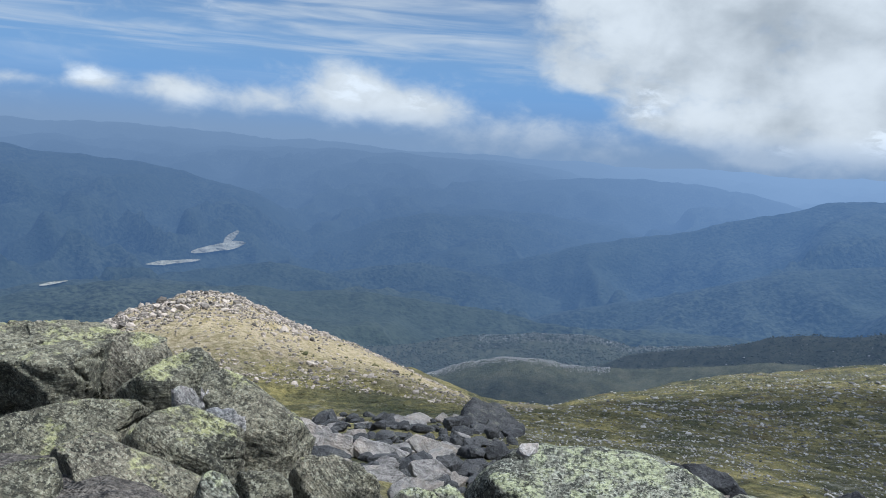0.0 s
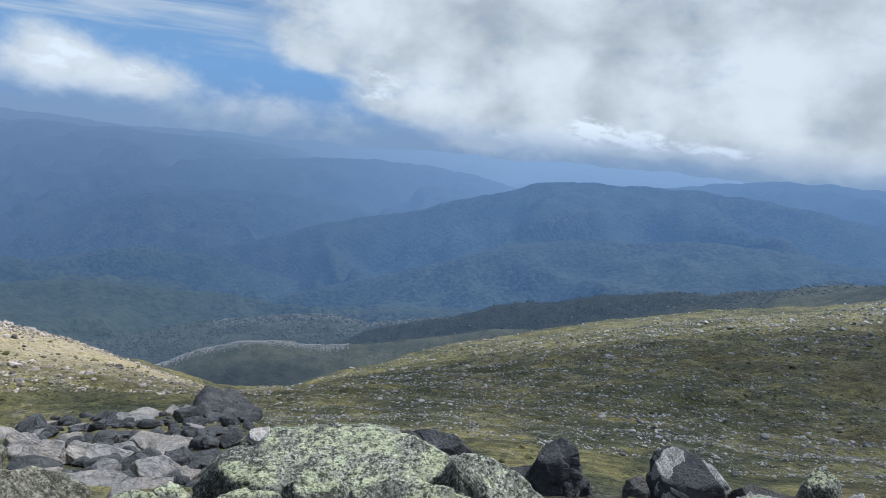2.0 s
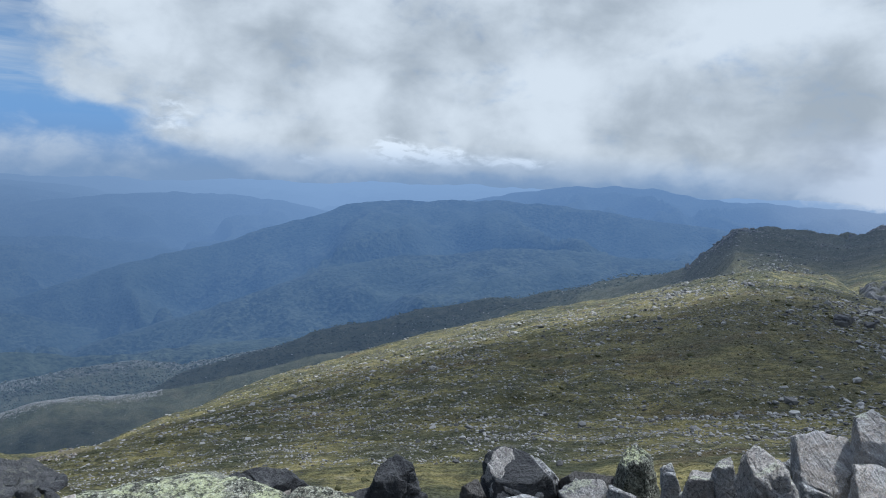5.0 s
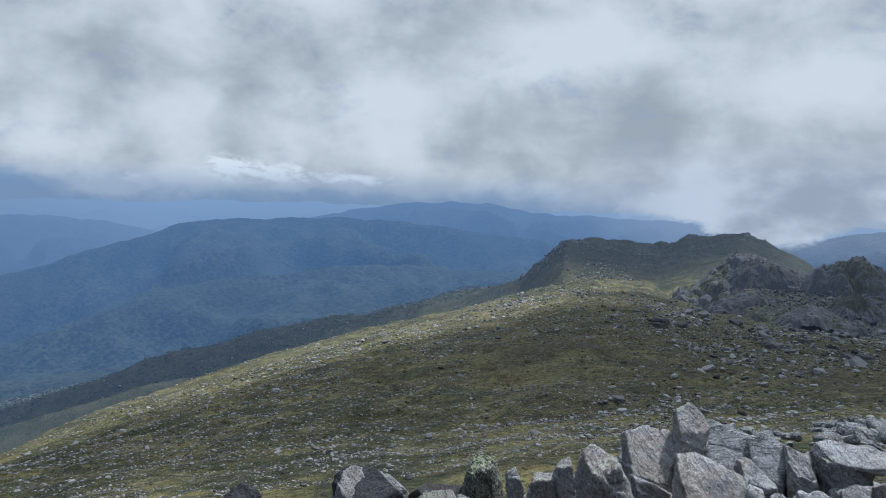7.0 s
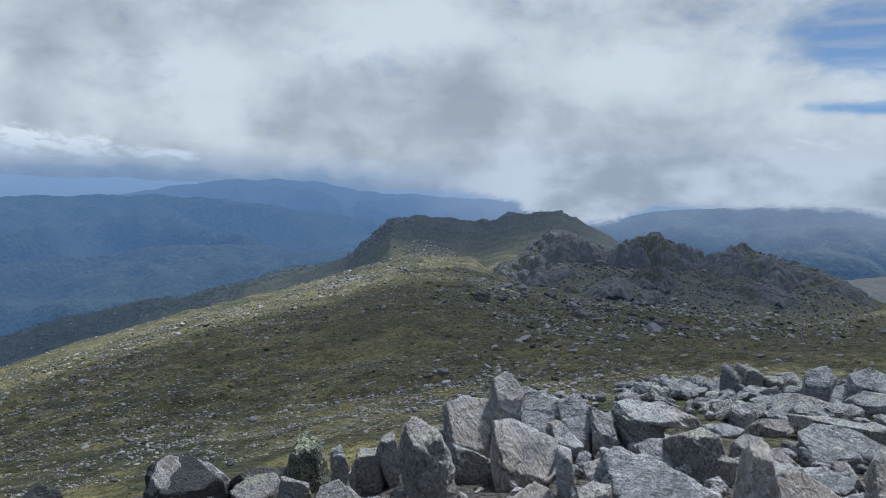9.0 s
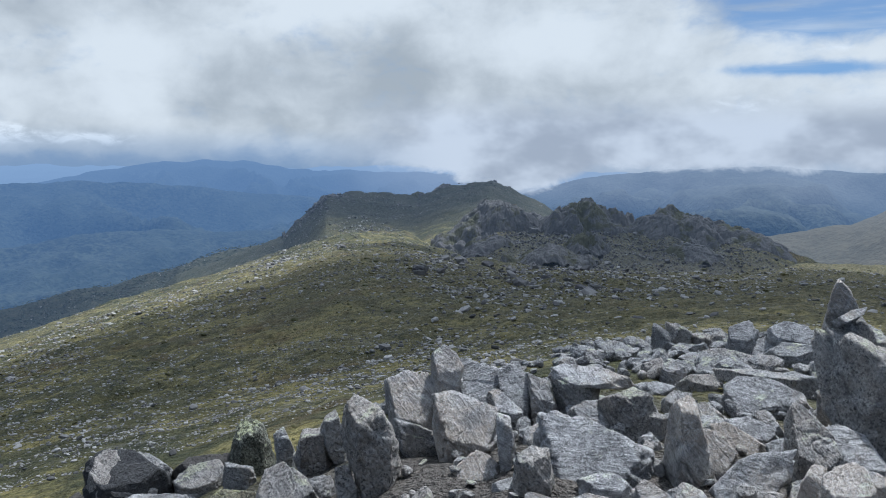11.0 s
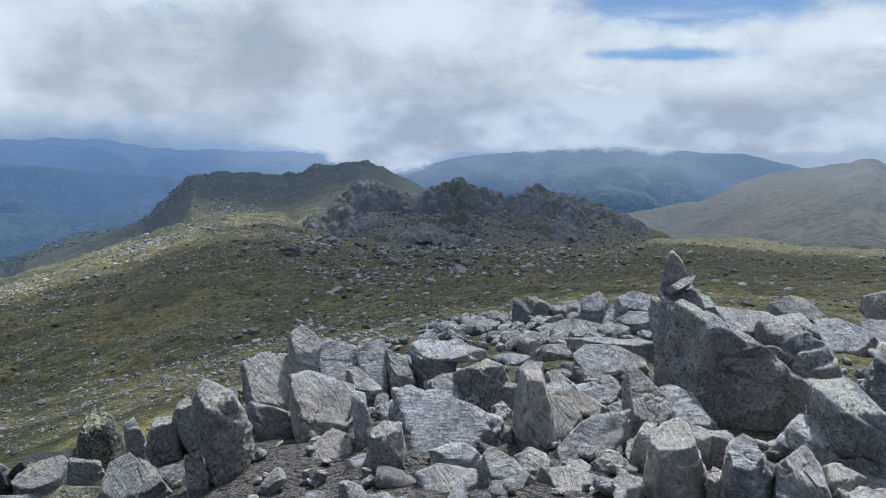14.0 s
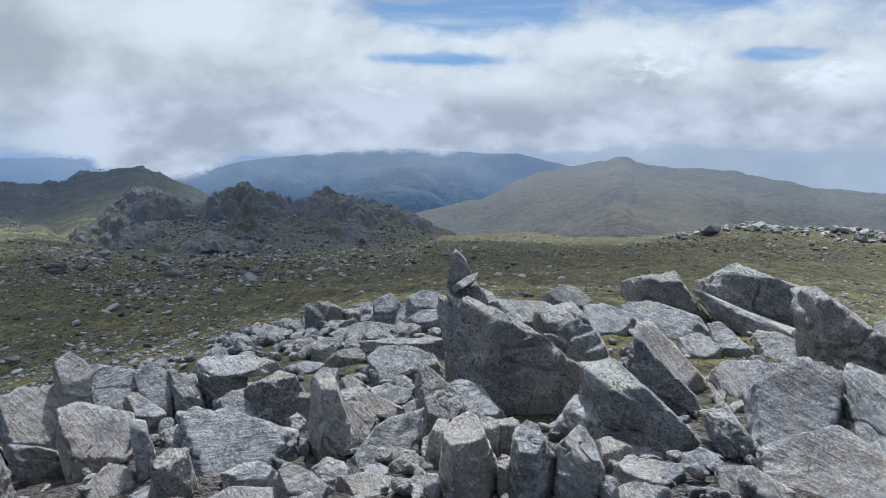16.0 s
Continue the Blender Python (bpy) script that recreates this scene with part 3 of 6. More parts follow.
def range_height(az, d, lines=RANGE_LINES, floor=-330, bold=1.0):
    shape = az.shape
    az, d = az.ravel(), d.ravel()
    p = np.stack([d * np.sin(np.radians(az)), d * np.cos(np.radians(az)), d * 0], 1)
    wide = fbm(p * 0.0022, 4, 40, 0.55)
    spur = 0.78 * (1 - 2 * np.abs(fbm(p * 0.0046 + wide[:, None] * 0.6, 3, 50, 0.5))) + 0.22 * (1 - 2 * np.abs(fbm(p * 0.008 + wide[:, None] * 0.8, 2, 55, 0.5)) * np.clip((2600 - d) / 900, 0, 1))
    z = floor - np.clip(d - 900, 0, 900) * 0.1 + 25 * wide
    for k, (crest, dist, fall_in, fall_out) in enumerate(lines):
        lo, hi = crest[0][0], crest[-1][0]
        away = np.where((az - lo) % 360 <= hi - lo, 0, np.minimum((lo - az) % 360, (az - hi) % 360))
        top = EYE + dist * np.tan(np.radians(line(az, crest))) - away * dist * 0.012 + 0.006 * dist * fbm(np.stack([az * 0.28, az * 0 + k * 9.1, az * 0], 1), 4, 90 + k, 0.6)
        s = d - dist * (1 + 0.04 * fbm(p * 0.003, 2, 60 + k))
        relief = np.clip(np.abs(s) / 350, 0.02, 1)
        hill = top + np.where(s < 0, s * fall_in, -s * fall_out) + relief * bold * (150 * (np.minimum(spur, 0.9) - 0.62) + 50 * wide) * np.clip(1.35 - d / 4200, 0.3, 1)
        z = np.maximum(z, hill)
    z = z + fbm(p * 0.06, 3, 70, 0.7) * 2.2 * np.clip((2300 - d) / 900, 0.3, 1)
    return z.reshape(shape)


far_bearings = np.concatenate([np.linspace(-225, -40, 50)[:-1], np.arange(-40, 130, 0.24), np.linspace(130, 135, 5)])
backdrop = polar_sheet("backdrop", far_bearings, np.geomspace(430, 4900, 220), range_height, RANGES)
tagged(backdrop, "forested mountain ranges with blue haze painted into their material", "mountains", kind="structure")

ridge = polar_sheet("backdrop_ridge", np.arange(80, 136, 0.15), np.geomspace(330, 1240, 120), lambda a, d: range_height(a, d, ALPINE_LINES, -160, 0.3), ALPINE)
tagged(ridge, "bare tan and olive alpine ridge with thin painted haze", "ridge", kind="structure")


# ---- rocks ----
def icosphere(level):
    bm = bmesh.new()
    bmesh.ops.create_icosphere(bm, subdivisions=level, radius=1)
    v = np.array([x.co[:] for x in bm.verts])
    f = np.array([[q.index for q in x.verts] for x in bm.faces])
    bm.free()
    return v / np.linalg.norm(v, axis=1)[:, None], f


SPHERES = {k: icosphere(k) for k in (1, 2, 3, 4, 5, 6)}


def split_block(v, rng, cuts, sharp):
    """Radius of a block bounded by six rough joints and some random ones."""
    n = np.concatenate([np.eye(3), -np.eye(3), rng.normal(size=(cuts, 3))])
    n[:6] += rng.normal(size=(6, 3)) * 0.2
    n /= np.linalg.norm(n, axis=1)[:, None]
    dist = np.concatenate([rng.uniform(0.84, 1.0, 6), rng.uniform(0.72, 1.05, cuts)])
    return ((np.maximum(v @ n.T, 1e-6) / dist) ** sharp).sum(1) ** (-1 / sharp)


def shave(co, rng, n, least, wave=0.04, seed=0):
    """Cut the shape with n chance joints, slightly wavy, so that it breaks into facets."""
    chip = rng.normal(size=(n, 3))
    chip /= np.linalg.norm(chip, axis=1)[:, None]
    cut = (co @ chip.T).max(0) * rng.uniform(least, 1.0, n)
    bent = co * (1 + wave * fbm(co / np.abs(co).max() * 3.0 + rng.uniform(-9, 9, 3), 3, seed))[:, None]
    over = (np.maximum(bent @ chip.T, 1e-6) / cut).max(1)
    return co / np.maximum(over, 1.0)[:, None]


def rock_shape(seed, level=4, cuts=4, sharp=80.0, relief=0.05, taper=0.0, chips=3):
    """A block split along joints, notched and foliated, inside the cube of half-size 1."""
    rng = np.random.RandomState(seed)
    v, f = SPHERES[level]
    if level < 3:
        co = v * split_block(v, rng, cuts, sharp)[:, None]
        return co, f
    off = rng.uniform(-50, 50, 3)
    bent = v + 0.05 * np.stack([fbm(v * 2.5 + off + 7 * k, 2, seed + k) for k in range(3)], 1)
    bent /= np.linalg.norm(bent, axis=1)[:, None]
    r = np.maximum(split_block(bent, rng, cuts, sharp), 0.95 * split_block(bent, rng, cuts, sharp))
    co = v * r[:, None]
    if taper:
        co[:, :2] *= 1 - taper * (co[:, 2:3] + 1) / 2
        co[:, 0] += 0.25 * taper * rng.uniform(-1, 1) * co[:, 2]
    co = shave(co, rng, chips, 0.80, 0.05, seed)
    # thin ledges along one direction, open joints, spalled hollows, grain
    bed = rng.normal(size=3) * (0.6, 0.5, 1.0)
    bed /= np.linalg.norm(bed)
    s = co @ bed * rng.uniform(3.0, 6.0) + 0.6 * fbm(co * 1.5 + off, 3, seed + 2)
    saw = s % 1.0
    co = co * (1 + 0.042 * (saw - 0.5) * (0.3 + 1.2 * value_noise(co * 2 + off, seed + 6)))[:, None]
    seam = np.abs(fbm(co * 1.0 + off, 3, seed + 4))
    co = co * (1 - 0.06 * np.exp(-(seam / 0.016) ** 2))[:, None]
    co = co * (1 + 1.3 * relief * fbm(co * 2.8 + off, 6, seed + 9, 0.66))[:, None]
    return co, f


def bearing_point(az, el, d):
    return deg_dir(az, el) * d + Vector((0, 0, EYE))


def crag(az, el, d, wide, tall, deep, seed):
    """A tor: a cone of rock split by upright joints into ribs, its foot lost in rubble; el is the angle of its top."""
    rng = np.random.RandomState(seed)
    off = rng.uniform(-50, 50, 3)
    n = 110
    u, w = (k.ravel() for k in np.meshgrid(np.linspace(-1, 1, n), np.linspace(-1, 1, n), indexing="ij"))
    x, y = u * wide * 0.62, w * deep * 0.62
    p = np.stack([x, y, x * 0], 1)
    near = np.sqrt(u * u + w * w) * (1 + 0.6 * fbm(p * 3.2 / wide + off, 4, seed))
    rise = np.sin(np.clip(1 - near, 0, 1) * math.pi / 2) ** 0.9
    z = tall * (rise * (1 + 0.22 * fbm(p * 6 / wide + off, 4, seed + 1, 0.6)) - 1) - np.clip(near - 1, 0, 1) * tall * 1.5
    # upright joints cut it into columns of two sizes
    for size, amount in ((0.16 * wide, 0.06 * tall), (0.07 * wide, 0.05 * tall), (0.03 * wide, 0.03 * tall)):
        q = p / size + 0.5 * fbm(p / size * 0.7 + off, 2, seed + 2)[:, None]
        q[:, 0] += 0.37 * np.floor(q[:, 1])
        cell = np.floor(q).astype(np.int64)
        z += amount * (lattice(cell[:, 0], cell[:, 1], cell[:, 0] * 0, seed + 5) - 0.5) * np.clip(rise * 4, 0, 1)
    i = np.arange(n * n).reshape(n, n)
    f = np.stack([i[:-1, :-1], i[1:, :-1], i[1:, 1:], i[:-1, 1:]], -1).reshape(-1, 4)
    ob = mesh_object("tor", np.stack([x, y, z - z.max()], 1), f, CRAG, smooth=False)
    ob.matrix_world = Matrix.Translation(bearing_point(az, el, d)) @ pose(0, 0, 0, 0, 0, -az)
    return tagged(ob, "dark jointed granite tor on the hillside", "tor", "tors")


def boulder(az, el, d, wide, tall, deep, lean=0.0, turn=0.0, tip=0.0, seed=0, mat=GREY, label="", level=5, cuts=4, taper=0.0, sharp=80.0, relief=0.05, name="boulder"):
    """A boulder by bearing, angle and distance of its middle; lean tilts it sideways, turn about the upright, tip forwards."""
    v, f = rock_shape(seed, level, cuts, sharp, relief, taper)
    v = v * (np.array((wide, deep, tall)) / 2)
    ob = mesh_object(name, v, f, mat)
    ob.matrix_world = Matrix.Translation(bearing_point(az, el, d)) @ pose(0, 0, 0, 0, 0, -az) @ pose(0, 0, 0, tip, lean, turn)
    tagged(ob, label or "angular grey granite boulder with worn edges", "boulder", "summit boulders")
    return ob


# ---- the summit boulders, one by one ----
boulder(114.4, -13.0, 13.26, 1.63, 0.33, 0.50, 16, -12, -1, 158, GREY, "angular pale grey granite boulder with worn edges")
boulder(81.8, -14.2, 14.71, 0.46, 0.50, 0.50, 14, -5, -6, 161, SLAB, "dark speckled granite slab with lichen", taper=0.21, level=4)
boulder(83.0, -14.0, 14.72, 0.40, 0.57, 0.50, 7, 29, 7, 162, SLAB, "dark speckled granite slab with lichen", taper=0.21, level=4)
boulder(84.5, -14.1, 14.72, 0.40, 0.46, 0.50, -9, 39, -4, 163, SLAB, "dark speckled granite slab with lichen", taper=0.21, level=4)
boulder(85.7, -13.9, 14.72, 0.32, 0.46, 0.50, 7, -7, -9, 164, SLAB, "dark speckled granite slab with lichen", taper=0.21, level=4)
boulder(80.2, -15.2, 13.71, 0.47, 0.42, 0.50, 13, 4, 8, 165, SLAB, "dark speckled granite slab with lichen", taper=0.16, level=4)
boulder(78.5, -15.5, 13.70, 0.47, 0.37, 0.50, -13, 12, 4, 166, SLAB, "dark speckled granite slab with lichen", taper=0.16, level=4)
boulder(23.2, -22.1, 24.11, 0.60, 0.66, 1.20, -7, 2, -14, 187, DARK, "dark weathered boulder in the grass, colour lowered for shade", taper=0.16, level=4)
boulder(18.6, -21.6, 55.11, 1.29, 1.29, 1.50, -6, 10, -1, 188, DARK, "dark weathered boulder in the grass, colour lowered for shade", taper=0.26, level=4)
boulder(-4.0, -22.7, 33.00, 1.59, 1.23, 2.50, -2, 23, -15, 196, DARK, "dark weathered boulder in the grass, colour lowered for shade", taper=0.052, level=4)
boulder(4.3, -23.1, 21.00, 1.87, 1.01, 2.00, 9, 10, 9, 197, DARK, "dark weathered boulder in the grass, colour lowered for shade", taper=0.052)
boulder(-2.4, -24.0, 20.00, 0.77, 0.62, 1.00, -3, 17, -8, 198, DARK, "dark weathered boulder in the grass, colour lowered for shade", level=4)
boulder(4.0, -24.7, 17.00, 0.72, 0.59, 1.00, -2, 27, -6, 199, DARK, "dark weathered boulder in the grass, colour lowered for shade", taper=0.052, level=4)
boulder(1.9, -25.4, 16.00, 0.62, 0.49, 0.80, 12, -10, -1, 200, DARK, "dark weathered boulder in the grass, colour lowered for shade", level=4)
boulder(19.0, -21.6, 53.00, 1.38, 1.38, 1.50, -7, -8, 9, 202, DARK, "dark weathered boulder in the grass, colour lowered for shade", taper=0.26, level=4)
boulder(17.4, -21.1, 60.00, 0.90, 0.76, 1.50, 0, -11, -4, 203, DARK, "dark weathered boulder in the grass, colour lowered for shade", taper=0.1, level=4)


# ---- tors along the hill ----
for place in ((69.3, -3.85, 186, 26, 11, 18), (67.6, -5.3, 184, 18, 7, 14), (71.2, -4.75, 190, 20, 9, 14), (73.2, -5.0, 188, 22, 8, 14), (76.2, -3.6, 182, 27, 15, 20), (78.2, -4.5, 184, 22, 10, 14), (74.7, -4.6, 178, 14, 10, 12),
              (80.2, -5.0, 184, 22, 8, 14), (82.0, -4.0, 180, 27, 12, 20), (83.7, -4.55, 182, 20, 9, 14), (85.5, -5.0, 182, 24, 8, 14), (87.6, -5.85, 180, 22, 6, 12), (76.1, -6.2, 160, 12, 7, 9), (73.2, -7.2, 150, 15, 5, 9), (83.5, -6.7, 165, 15, 5, 9), (69.0, -6.7, 166, 14, 5, 9),
              (56.7, -3.6, 330, 15, 6, 10), (54.2, -5.5, 330, 14, 9, 10), (60.9, -3.5, 330, 9, 4, 7), (65.2, -2.75, 330, 15, 6, 10), (67.1, -2.7, 330, 8, 4, 7), (68.6, -2.45, 330, 17, 7, 10), (58.6, -4.2, 330, 10, 4, 7), (63.2, -3.4, 330, 9, 4, 7)):
    crag(*place, 200 + round(place[0] * 10))


# ---- the rocks of the summit, each a split block with a lit top and a steep front ----
def rock(az, height, away, outline, thick, top, side, seed, mat, label):
    """A block shaped to fit the camera's view, by a short outline in metres about its middle; its upper part, top of
    the whole, slopes back, the rest stands steep.
    """
    rng = np.random.RandomState(seed)
    pts = np.array(outline)
    mid = pts.mean(0)
    rel = pts - mid
    big = np.sqrt(np.ptp(pts[:, 0]) * np.ptp(pts[:, 1]))
    v, f = SPHERES[6 if big > 0.42 else 5]
    edge = np.roll(rel, -1, 0) - rel
    nrm = np.stack([edge[:, 1], -edge[:, 0]], 1)
    nrm /= np.linalg.norm(nrm, axis=1)[:, None]
    dist = (nrm * rel).sum(1)
    nrm = nrm * np.where(dist < 0, -1, 1)[:, None]
    dist = np.abs(dist)
    above = EYE - height - mid[1]
    # sides run along the sight lines, so the outline fits the camera's view
    slant = (nrm[:, 1] * above - nrm[:, 0] * mid[0] - dist) / away
    planes = [(a, s, b) for (a, b), s in zip(nrm, slant)]
    reach = list(dist)
    lo, hi = rel.min(0), rel.max(0)
    tall, wide, h = hi[1] - lo[1], hi[0] - lo[0], thick / 2

    def facet(b, c, a):
        planes.append((b, -1.0, c))
        reach.append(max(-a, 0.12 * h))

    facet(side * 0.6 + rng.uniform(-0.15, 0.15), rng.uniform(0.0, 0.2), -h)
    ridge = hi[1] - top * tall
    tilt = rng.uniform(-0.25, 0.25) + side * 0.5
    slope = 0.95 * thick / max(hi[1] - ridge, 0.05 * tall)
    facet(tilt * min(slope, 1.5), slope, -h - slope * ridge)
    for sign in (-1, 1):
        part = rng.uniform(0.12, 0.34)
        k = rng.uniform(0.5, 0.9) * thick / (part * wide)
        start = (hi[0] if sign > 0 else -lo[0]) - part * wide
        facet(sign * k, rng.uniform(-0.2, 0.35), -h - k * start)
    for _ in range(3):
        a = rng.uniform(0, 2 * np.pi)
        k = rng.uniform(0.5, 1.2) * thick / max(wide, tall) * (0.35 if top < 0.13 else 1.0)
        facet(k * math.cos(a), k * math.sin(a) + 0.15, -h * rng.uniform(0.9, 1.1) - k * 0.18 * big)
    planes.append((rng.uniform(-0.2, 0.2), 1.0, rng.uniform(0.0, 0.3)))
    reach.append(h)
    n = np.array(planes)
    size = np.linalg.norm(n, axis=1)
    n /= size[:, None]
    reach = np.array(reach)
    reach[len(dist):] /= size[len(dist):]
    reach[:len(dist)] /= size[:len(dist)]
    off = rng.uniform(-30, 30, 3)
    # the joints are not quite plane; lichened rocks are worn round
    sharp = 26 if mat in (LICHEN, PALE) else 90
    bent = v + 0.035 * np.stack([fbm(v * 3.0 + off + 7 * k, 3, seed + k) for k in range(3)], 1)
    bent /= np.linalg.norm(bent, axis=1)[:, None]
    co = v * (((np.maximum(bent @ n.T, 1e-6) / reach) ** sharp).sum(1) ** (-1 / sharp))[:, None]
    q = co / big
    # foliation runs one way through each rock: stepped ledges, open joints, spalls, then grain
    bed = np.array([rng.uniform(0.35, 0.8) * (1 if rng.uniform() < 0.75 else -1), rng.uniform(-0.4, 0.4), 1.0])
    bed /= np.linalg.norm(bed)
    s = q @ bed * rng.uniform(4.0, 7.0) + 0.9 * fbm(q * 2.0 + off, 3, seed + 2)
    saw = s % 1.0
    step = np.where(saw < 0.86, saw / 0.86, (1 - saw) / 0.14)
    co = co * (1 + 0.05 * (step - 0.5) * np.clip(2.6 * value_noise(q * 2.2 + off, seed + 6) - 0.6, 0, 1.5))[:, None]
    seam = np.abs(fbm(q * 1.3 + off, 3, seed + 4))
    co = co * (1 - 0.10 * np.exp(-(seam / 0.018) ** 2) * (value_noise(q * 1.5 - off, seed + 8) > 0.45))[:, None]
    spall = np.clip(fbm(q * 2.6 - off, 3, seed + 11) - 0.14, 0, 0.2)
    co = co * (1 - 0.35 * spall)[:, None]
    co = co * (1 + (0.12 if mat in (LICHEN, PALE) else 0.19 if "outcrop" in label else 0.08) * fbm(q * 3.2 + off, 6, seed + 3, 0.68))[:, None]
    co += np.array([mid[0], 0, mid[1]])
    ob = mesh_object("boulder", co, f, mat)
    ob.matrix_world = Matrix.Translation((away * math.sin(radians(az)), away * math.cos(radians(az)), height)) @ pose(0, 0, 0, 0, 0, -az)
    return tagged(ob, label, "boulder", "summit boulders")


# boulders heaped round the gravel hollow
rock(62.7, -1.22, 8.16, [(-0.36, 0.3), (-0.11, 0.44), (0.13, 0.44), (0.3, 0.21), (0.35, -0.48), (-0.02, -0.66), (-0.28, -0.27)], 0.55, 0.45, 0, 301, GREY, "angular pale grey granite boulder with worn edges")
rock(65.2, -0.87, 8.19, [(-0.19, -0.44), (-0.15, -0.81), (0.16, -0.81), (0.2, 0.12), (0.1, 0.26), (-0.03, 0.36), (-0.18, 0.23)], 0.37, 0.311, 0, 302, GREY, "angular pale grey granite boulder with worn edges")
rock(67.4, -0.98, 8.20, [(-0.26, 0.01), (-0.21, -0.63), (0.23, -0.63), (0.29, -0.07), (0.26, 0.19), (-0.01, 0.3), (-0.21, 0.31)], 0.39, 0.485, 0, 303, GREY, "angular pale grey granite boulder with worn edges")
rock(70.6, -0.99, 8.16, [(-0.22, -0.21), (-0.18, -0.5), (0.2, -0.5), (0.25, -0.12), (0.15, 0.23), (-0.09, 0.27), (-0.21, 0.21)], 0.32, 0.506, 0, 304, GREY, "warm grey granite boulder with tan weathered faces")
rock(72.6, -1.15, 8.08, [(-0.17, 0.39), (0.08, 0.3), (0.25, -0.23), (0.06, -0.3), (-0.08, -0.28), (-0.13, 0.11)], 0.36, 0.4, 0.4, 305, GREY, "angular pale grey granite boulder with worn edges")
rock(76.3, -0.82, 8.18, [(-0.47, 0.06), (-0.31, 0.13), (0.14, 0.12), (0.4, 0.04), (0.53, -0.08), (0.33, -0.11), (-0.12, -0.12), (-0.47, -0.04)], 0.36, 0.6, 0, 306, GREY, "flat pale grey granite slab lying among boulders")
rock(75.2, -1.12, 8.16, [(-0.27, 0.29), (0.31, 0.22), (0.23, -0.14), (-0.07, -0.28), (-0.19, -0.08)], 0.33, 0.05, 0, 307, SLAB, "grey granite block darkened to stand in for shade")
rock(79.7, -0.94, 7.43, [(-0.36, 0.12), (-0.02, 0.3), (0.13, 0.24), (0.24, 0.02), (0.15, -0.34), (-0.13, -0.35)], 0.40, 0.1, 0, 308, SLAB, "grey granite block darkened to stand in for shade")
rock(76.7, -1.00, 7.36, [(-0.25, 0.08), (-0.1, 0.2), (0.07, 0.21), (0.28, 0.08), (0.43, -0.26), (-0.17, -0.25), (-0.24, -0.06)], 0.37, 0.6, 0, 309, GREY, "angular pale grey granite boulder with worn edges")
rock(69.7, -1.20, 7.93, [(-0.18, 0.25), (-0.06, 0.27), (0.21, 0.03), (0.26, -0.26), (-0.05, -0.31), (-0.17, 0.01)], 0.34, 0.35, 0, 310, GREY, "angular pale grey granite boulder with worn edges")
rock(66.6, -1.09, 7.13, [(-0.32, 0.39), (-0.12, 0.41), (0.31, 0.24), (0.36, -0.07), (0.32, -0.55), (-0.22, -0.45), (-0.3, 0.0)], 0.55, 0.45, 0, 311, GREY, "angular pale grey granite boulder with worn edges")
rock(69.9, -0.97, 6.42, [(-0.11, 0.35), (0.02, 0.3), (0.09, 0.02), (0.05, -0.33), (-0.04, -0.34)], 0.26, 0.2, 0, 312, GREY, "upright grey granite slab with a broken tip")
rock(71.9, -1.10, 6.98, [(-0.13, 0.08), (-0.11, -0.17), (-0.1, -0.2), (0.1, -0.2), (0.12, -0.1), (0.13, 0.2)], 0.21, 0.462, 0, 313, GREY, "small broken granite block wedged between boulders")
rock(75.6, -0.78, 6.10, [(-0.4, 0.15), (-0.34, 0.27), (-0.23, 0.31), (0.03, 0.27), (0.58, 0.03), (0.6, -0.16), (0.5, -0.38), (-0.28, -0.42), (-0.38, -0.09)], 0.56, 0.72, 0, 314, GREY, "broad pale granite block split by a crack")
rock(72.2, -0.88, 5.73, [(-0.2, -0.25), (-0.16, 0.15), (-0.04, 0.24), (0.09, 0.22), (0.15, -0.05), (0.16, -0.31)], 0.28, 0.15, 0, 315, SLAB, "grey granite block darkened to stand in for shade")
rock(77.6, -0.92, 5.68, [(-0.22, 0.05), (-0.2, -0.07), (-0.18, -0.17), (0.17, -0.17), (0.21, 0.01), (0.11, 0.12), (-0.06, 0.13)], 0.22, 0.315, 0, 316, GREY, "small broken granite block wedged between boulders")
rock(81.7, -0.85, 5.31, [(-0.21, 0.11), (-0.12, 0.21), (0.06, 0.12), (0.24, -0.05), (0.24, -0.21), (-0.21, -0.18)], 0.26, 0.5, 0, 317, GREY, "warm grey granite boulder with tan weathered faces")
rock(77.6, -0.92, 5.32, [(-0.3, -0.06), (-0.24, -0.13), (0.26, -0.13), (0.32, -0.04), (0.17, 0.08), (-0.13, 0.12), (-0.3, 0.03)], 0.23, 0.672, 0, 318, GREY, "flat pale grey granite slab lying among boulders")
rock(67.6, -1.15, 6.36, [(-0.22, -0.11), (-0.18, -0.17), (0.21, -0.17), (0.26, 0.01), (0.1, 0.15), (-0.01, 0.19), (-0.22, -0.01)], 0.28, 0.642, 0, 319, GREY, "angular pale grey granite boulder with worn edges")
rock(69.9, -1.06, 5.83, [(-0.12, -0.06), (-0.1, -0.13), (0.1, -0.13), (0.12, 0.0), (0.05, 0.11), (-0.11, 0.04)], 0.15, 0.417, 0, 320, GREY, "small broken granite block wedged between boulders")
rock(63.4, -1.56, 8.07, [(-0.12, 0.1), (-0.1, -0.17), (0.1, -0.17), (0.13, -0.15), (0.07, 0.09)], 0.15, 0.463, 0, 321, GREY, "small broken granite block wedged between boulders")
rock(62.8, -1.42, 7.52, [(-0.24, 0.31), (0.24, 0.15), (0.31, -0.31), (-0.05, -0.22), (-0.23, 0.06)], 0.39, 0.05, 0, 322, SLAB, "grey granite block darkened to stand in for shade")
